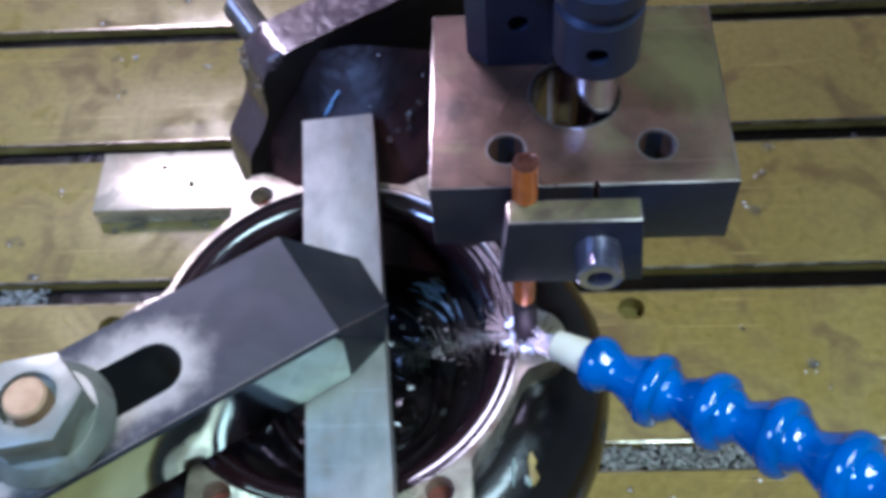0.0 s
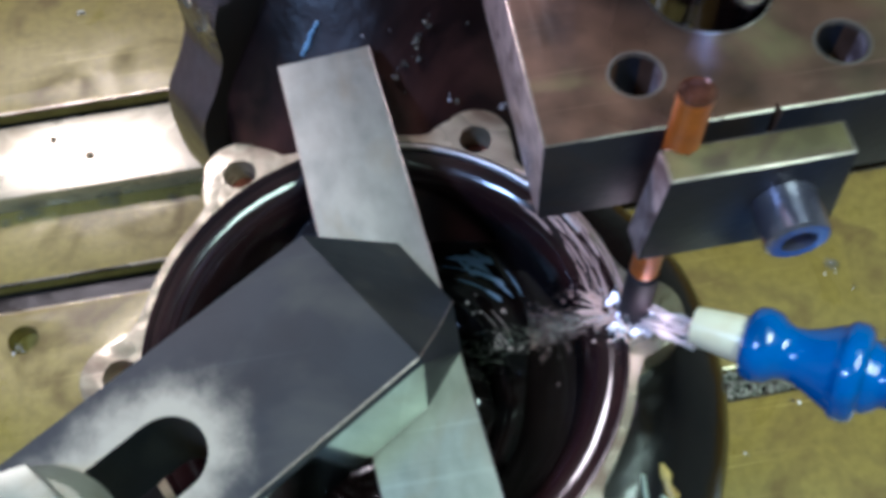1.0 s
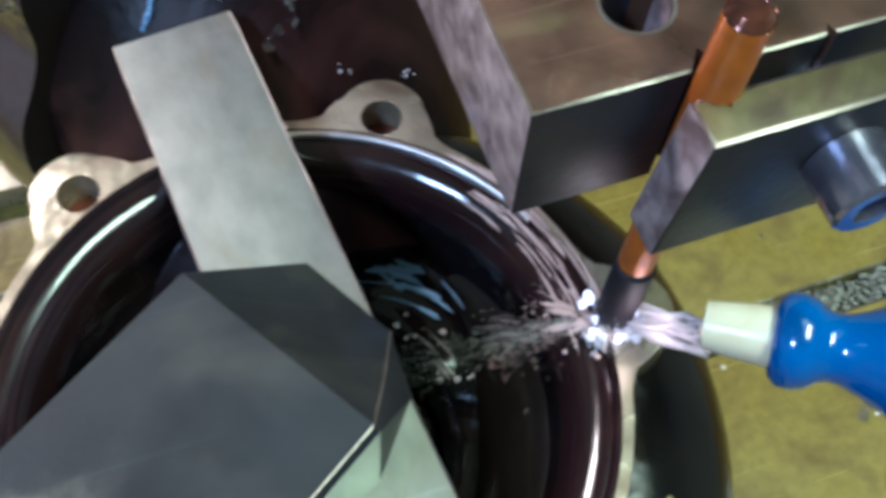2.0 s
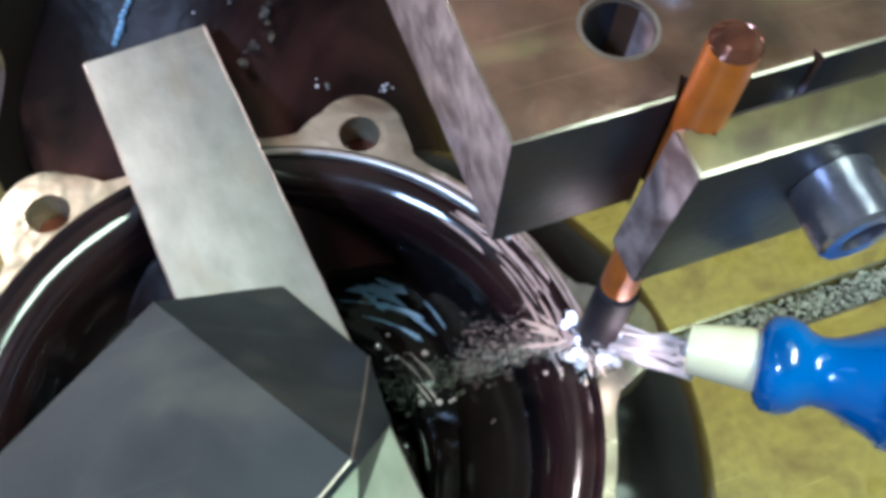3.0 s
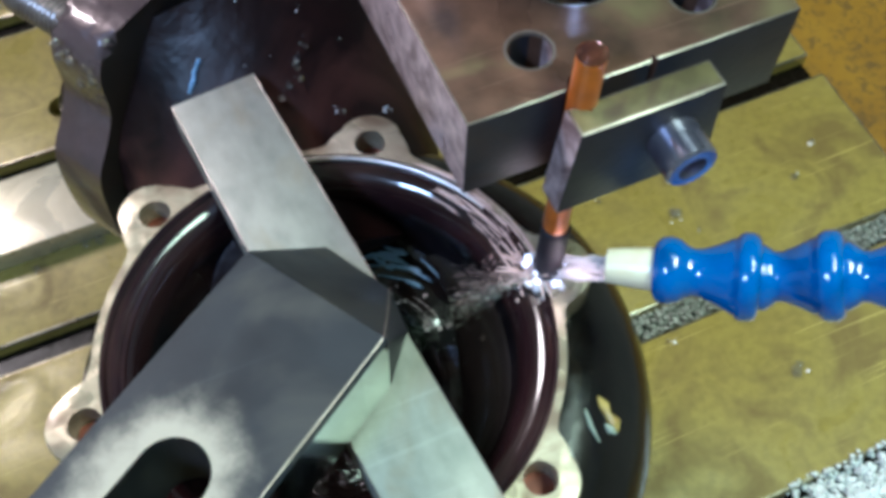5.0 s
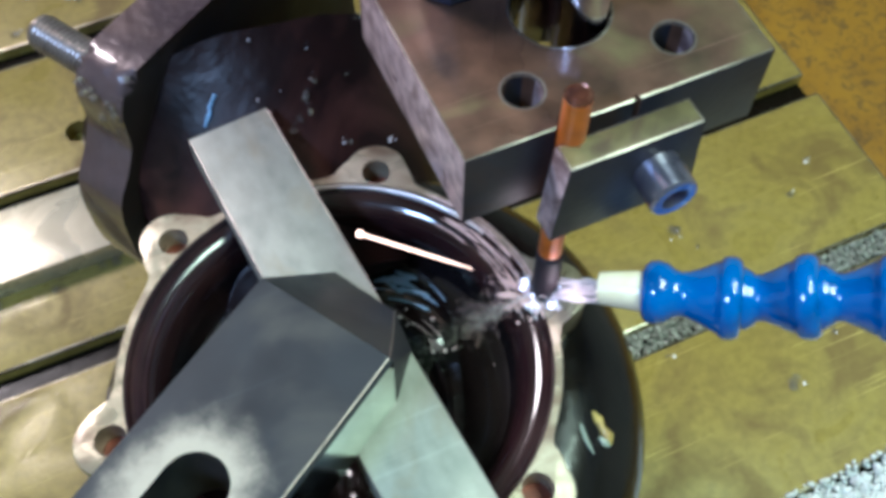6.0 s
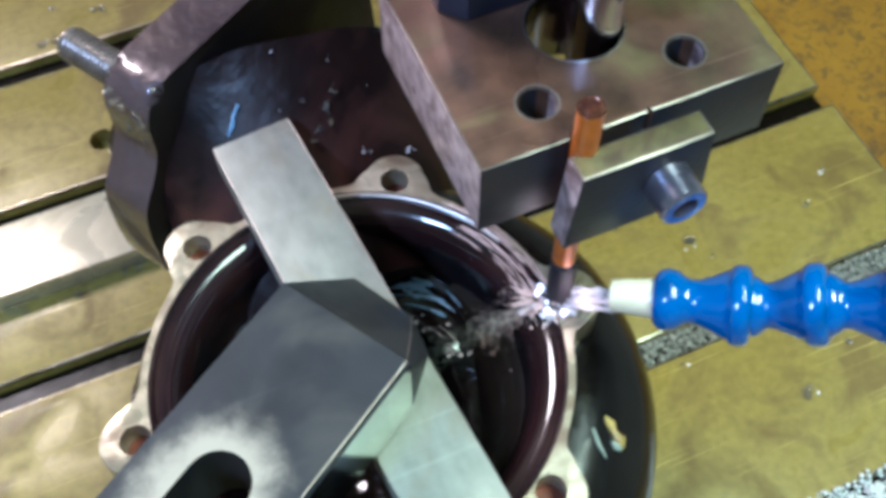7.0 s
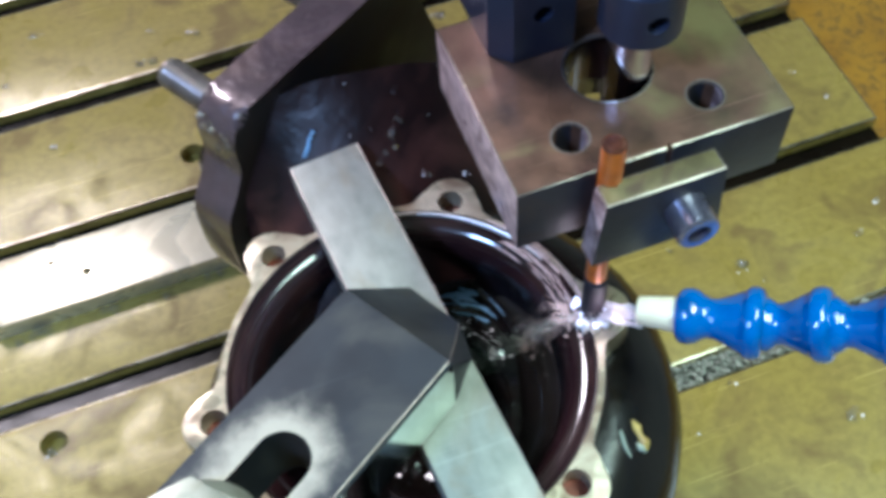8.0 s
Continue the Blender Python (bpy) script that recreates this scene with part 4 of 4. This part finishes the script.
def build_spray():
    spray = thing("fluid_spray", TIP, "clear flushing fluid spraying off the electrode tip", "fluid spray")
    r = random.Random(21)
    made = []
    bm = bmesh.new()
    # ragged strands from the nozzle to the tip
    for _ in range(11):
        a, b = ([r.gauss(0, w) for _ in range(3)] for w in (1.4, 1.8))
        p, q = NOZZLE_END + Vector(a), TIP + Vector(b) + Vector((0, 0, 1))
        pts = [p.lerp(q, t) + Vector((r.gauss(0, 0.5), r.gauss(0, 0.5), r.gauss(0, 0.5))) for t in (0, 0.2, 0.4, 0.6, 0.8, 1)]
        w = r.uniform(0.3, 1.0)
        tube(bm, pts, [w * r.uniform(0.4, 1.4) for _ in pts], 10)
    made.append(tagged(part("jet", bm, M_JET, spray, "ragged white fluid jet from the nozzle", 60), kind="stuff"))
    for name, way, spread, count, length, thick, mat in (("fan", (-1, 0.1, -0.25), 0.3, 9, 11, 0.6, M_RUN), ("fan", (-0.6, 0.75, 0.05), 0.3, 9, 15, 0.5, M_RUN), ("fan", (-0.2, -1, -0.1), 0.3, 9, 9, 0.5, M_RUN)):
        bm = bmesh.new()
        streaks(bm, r, TIP + Vector((-3, 0, 0)), way, spread, count, length, thick)
        made.append(tagged(part(name, bm, mat, spray, "", 60), kind="stuff"))
    # a veil of fine droplets thrown over the bowl, thinning out with distance
    for way, spread, count, length, size, mat in (((-1, 0.22, -0.5), 0.1, 1300, 44, 0.028, M_VEIL), ((-1, 0.25, -0.4), 0.2, 900, 24, 0.03, M_RUN), ((-0.7, 0.7, -0.1), 0.3, 450, 16, 0.045, M_RUN), ((0.2, -0.5, 0.1), 0.9, 260, 8, 0.13, M_FROTH)):
        places, ways = [], []
        for _ in range(count):
            d = (Vector(way) + Vector((r.gauss(0, spread), r.gauss(0, spread), r.gauss(0, spread)))).normalized()
            k = length * r.random() ** 1.4
            p = Vector((-3, 0, 1)) + d * k + Vector((0, 0, -0.004 * k * k))
            places.append((p.x, p.y, p.z, size * r.uniform(0.5, 1.5)))
            ways.append(d * (r.uniform(5, 26) if spread < 0.25 else r.uniform(1, 6)))
        ob = beads("mist", places, mat, "", "", ways)
        ob.parent = spray
        made.append(ob)
    bm = bmesh.new()
    for _ in range(13):
        a, k = radians(r.uniform(120, 350)), r.uniform(3.9, 6.2)
        blob(bm, TIP + Vector((k * math.cos(a), k * math.sin(a), r.uniform(-1.5, 2.5))), r.choice((0.3, 0.5, 0.9)), r.uniform(0.7, 1.6), 2, 0.3)
    made.append(tagged(part("arc", bm, M_ARC, spray, "blue-white arc light", 60), kind="stuff"))
    bm = bmesh.new()
    for _ in range(20):
        a, k = radians(r.gauss(230, 75)), r.uniform(3.6, 7.8)
        blob(bm, TIP + Vector((k * math.cos(a), k * math.sin(a), r.uniform(-2.5, 2.5))), r.choice((0.25, 0.45, 0.8, 1.1)), r.uniform(0.5, 1.2), 2, 0.25)
    made.append(tagged(part("froth_collar", bm, M_FROTH, spray, "pale froth round the tip", 60), kind="stuff"))
    return spray, made


SPRAY, SPRAY_PARTS = build_spray()


def build_film():
    film = thing("fluid_film", (CX, CY, RIM_Z - 4), "coppery fluid running along the rim beside the electrode", "fluid film")
    r = random.Random(5)
    for k in range(3):
        bm = bmesh.new()
        for _ in range(15):
            a0 = -8 + 38 * r.random() ** 1.25
            rr = r.uniform(55.5, 64)
            z = RIM_Z + (0.3 if rr > 60.4 else -12 + 10.6 * math.sqrt(1 - ((60.4 - rr) / 8.6) ** 2) + 0.2)
            span = r.uniform(4, 15)
            pts = [(CX + rr * math.cos(radians(a0 + span * t)), CY + rr * math.sin(radians(a0 + span * t)), z) for t in (0, 0.25, 0.5, 0.75, 1)]
            w = r.choice((0.12, 0.2, 0.3, 0.55))
            tube(bm, pts, [w * 0.2, w * r.uniform(0.6, 1.1), w, w * r.uniform(0.6, 1.1), w * 0.2], 8)
        tagged(part("rivulet", bm, M_RUN, film, "", 60), kind="stuff")
    slope = [(30.5, -31), (32.5, -29.3), (36.3, -29.1), (40.3, -28.5), (44.8, -26.2), (48.5, -22.2), (49.7, -19.5), (50.4, -16)]

    def run(bm, a0, span, r0, r1, w):
        pts = []
        for j in range(9):
            a = radians(a0 + span * j / 8)
            rr = r0 + (r1 - r0) * j / 8
            z = float(np.interp(rr, [p[0] for p in slope], [p[1] for p in slope])) + 0.7
            pts.append((CX + rr * math.cos(a), CY + rr * math.sin(a), RIM_Z + z))
        tube(bm, pts, [w * k * r.uniform(0.6, 1.2) for k in (0.15, 0.6, 1, 0.7, 1, 0.8, 0.9, 0.5, 0.1)], 8)

    # runs in the bowl, coloured blue for the reflections on the wet wall
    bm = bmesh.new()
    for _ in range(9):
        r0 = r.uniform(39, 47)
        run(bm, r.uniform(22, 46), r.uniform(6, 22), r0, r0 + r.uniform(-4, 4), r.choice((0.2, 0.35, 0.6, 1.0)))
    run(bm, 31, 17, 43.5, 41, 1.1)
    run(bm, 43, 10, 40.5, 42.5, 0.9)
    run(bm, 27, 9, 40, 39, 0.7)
    tagged(part("bowl_film", bm, M_BLUE_GLINT, film, "fluid running down the bowl with painted blue glints", 60), kind="stuff")
    bm = bmesh.new()
    for _ in range(5):
        r0 = r.uniform(32.5, 37)
        run(bm, r.uniform(5, 26), r.uniform(8, 18), r0, r0 + r.uniform(-1.5, 1.5), r.choice((0.2, 0.3, 0.6)))
    for _ in range(12):
        a, rr = radians(r.uniform(2, 40)), r.uniform(31, 39)
        blob(bm, (CX + rr * math.cos(a), CY + rr * math.sin(a), RIM_Z - 28.2), r.choice((0.3, 0.5, 0.9)), 0.8, 1, 0.2)
    tagged(part("splash", bm, M_JET, film, "pinkish splash in the bowl", 60), kind="stuff")
    return film


FILM = build_film()


def build_pool():
    pool = thing("fluid_pool", (CX, CY, RIM_Z - 55), "dark rippled fluid standing in the bowl", "fluid pool")
    bm = bmesh.new()
    rings = [[bm.verts.new((CX + rr * math.cos(2 * math.pi * i / 96), CY + rr * math.sin(2 * math.pi * i / 96), RIM_Z - 50 + 4.0 * noise.noise(Vector((rr * math.cos(2 * math.pi * i / 96) * 0.11, rr * math.sin(2 * math.pi * i / 96) * 0.11, 3))) * min(1, (29 - rr) / 6))) for i in range(96)] for rr in [1 + 0.95 * j for j in range(30)]]
    for p, q in zip(rings, rings[1:]):
        for i in range(96):
            bm.faces.new((p[i], p[(i + 1) % 96], q[(i + 1) % 96], q[i]))
    bm.faces.new(rings[0][::-1])
    part("pool_surface", bm, M_POOL, pool, "", 0)
    return pool


POOL = build_pool()


def build_spark(name, length, rays):
    spark = thing(name, TIP, "bright pink-white spark flung off the electrode", "spark", "flying sparks")
    bm = bmesh.new()
    blob(bm, TIP, 1.15, 1, 2)
    part("core", bm, M_SPARK, spark)
    bm = bmesh.new()
    tube(bm, [TIP + Vector((0, -length * t, 0)) for t in (0, 0.4, 0.8, 1)], [0.45, 0.42, 0.35, 0.15], 8)
    part("trail", bm, M_SPARK, spark)
    r = random.Random(len(name))
    for i in range(rays):
        a = 2 * math.pi * i / rays + r.uniform(-0.3, 0.3)
        bm = bmesh.new()
        tube(bm, [TIP, TIP + Vector((math.cos(a), math.sin(a), 0.5 if i % 2 else -0.3)) * r.uniform(2.2, 4.6)], [0.4, 0.06], 6)
        part("ray", bm, M_SPARK, spark)
    return spark


SPARK_A = build_spark("spark", 36, 7)
SPARK_B = build_spark("spark", 4, 9)
SPARK_C = build_spark("spark", 12, 0)
SPARK_D = build_spark("spark", 35, 0)
SPARK_E = build_spark("spark", 18, 0)

def motions():
    times = [round(0.2 * k, 1) for k in range(41)]
    # the spray flickers: each rigid piece sways about the tip
    for n, ob in enumerate(SPRAY_PARTS):
        amp = 1.5 if n == 0 else 5 + n % 4
        walk(ob, [(t, pose(0, 0, 0, amp * math.sin(7.1 * t + n), amp * 0.6 * math.sin(9.7 * t + 2 * n), amp * math.sin(5.3 * t + 1.7 * n))) for t in times])
    walk(FILM, [(t, pose(CX * MM, CY * MM, (RIM_Z - 4) * MM, 0, 0, 1.6 * math.sin(8 * t))) for t in times])
    walk(POOL, [(t, pose(CX * MM, CY * MM, (RIM_Z - 55) * MM, 0.8 * math.sin(6 * t), 0.8 * math.cos(5 * t), 20 * t)) for t in times])
    # sparks wait in the arc, fly once and end behind the castings
    tip = TIP * MM

    def fly(ob, t0, out, fall):
        o, f = Vector(out) * MM, Vector(fall) * MM
        yaw = math.degrees(math.atan2(-(o - tip).x, (o - tip).y))
        rise = math.degrees(math.asin((o - tip).normalized().z))
        away, home = pose(0, 0, 0, rise, 0, yaw), pose(tip.x, tip.y, tip.z, -90, 0, 0)
        go = lambda p: Matrix.Translation(p) @ away
        walk(ob, [(0, home), (t0 - 0.2, home), (t0 - 0.1, go(tip.lerp(o, 0.2))), (t0 - 0.034, go(tip.lerp(o, 0.9))), (t0 + 0.034, go(o)), (t0 + 0.167, go(f)), (8.0, go(f))])

    fly(SPARK_A, 3.5, (-19.5, 55, 293), (-70, 160, -2))
    fly(SPARK_B, 5.9, (48, -8, 300), (60, 120, -2))
    fly(SPARK_D, 6.0, (-20.6, 31.3, 285), (-70, 160, -2))
    fly(SPARK_E, 7.4, (2.3, 9.4, 280), (-70, 160, -2))
    fly(SPARK_C, 0.8, (34, 0, 290), (70, 130, -2))


motions()
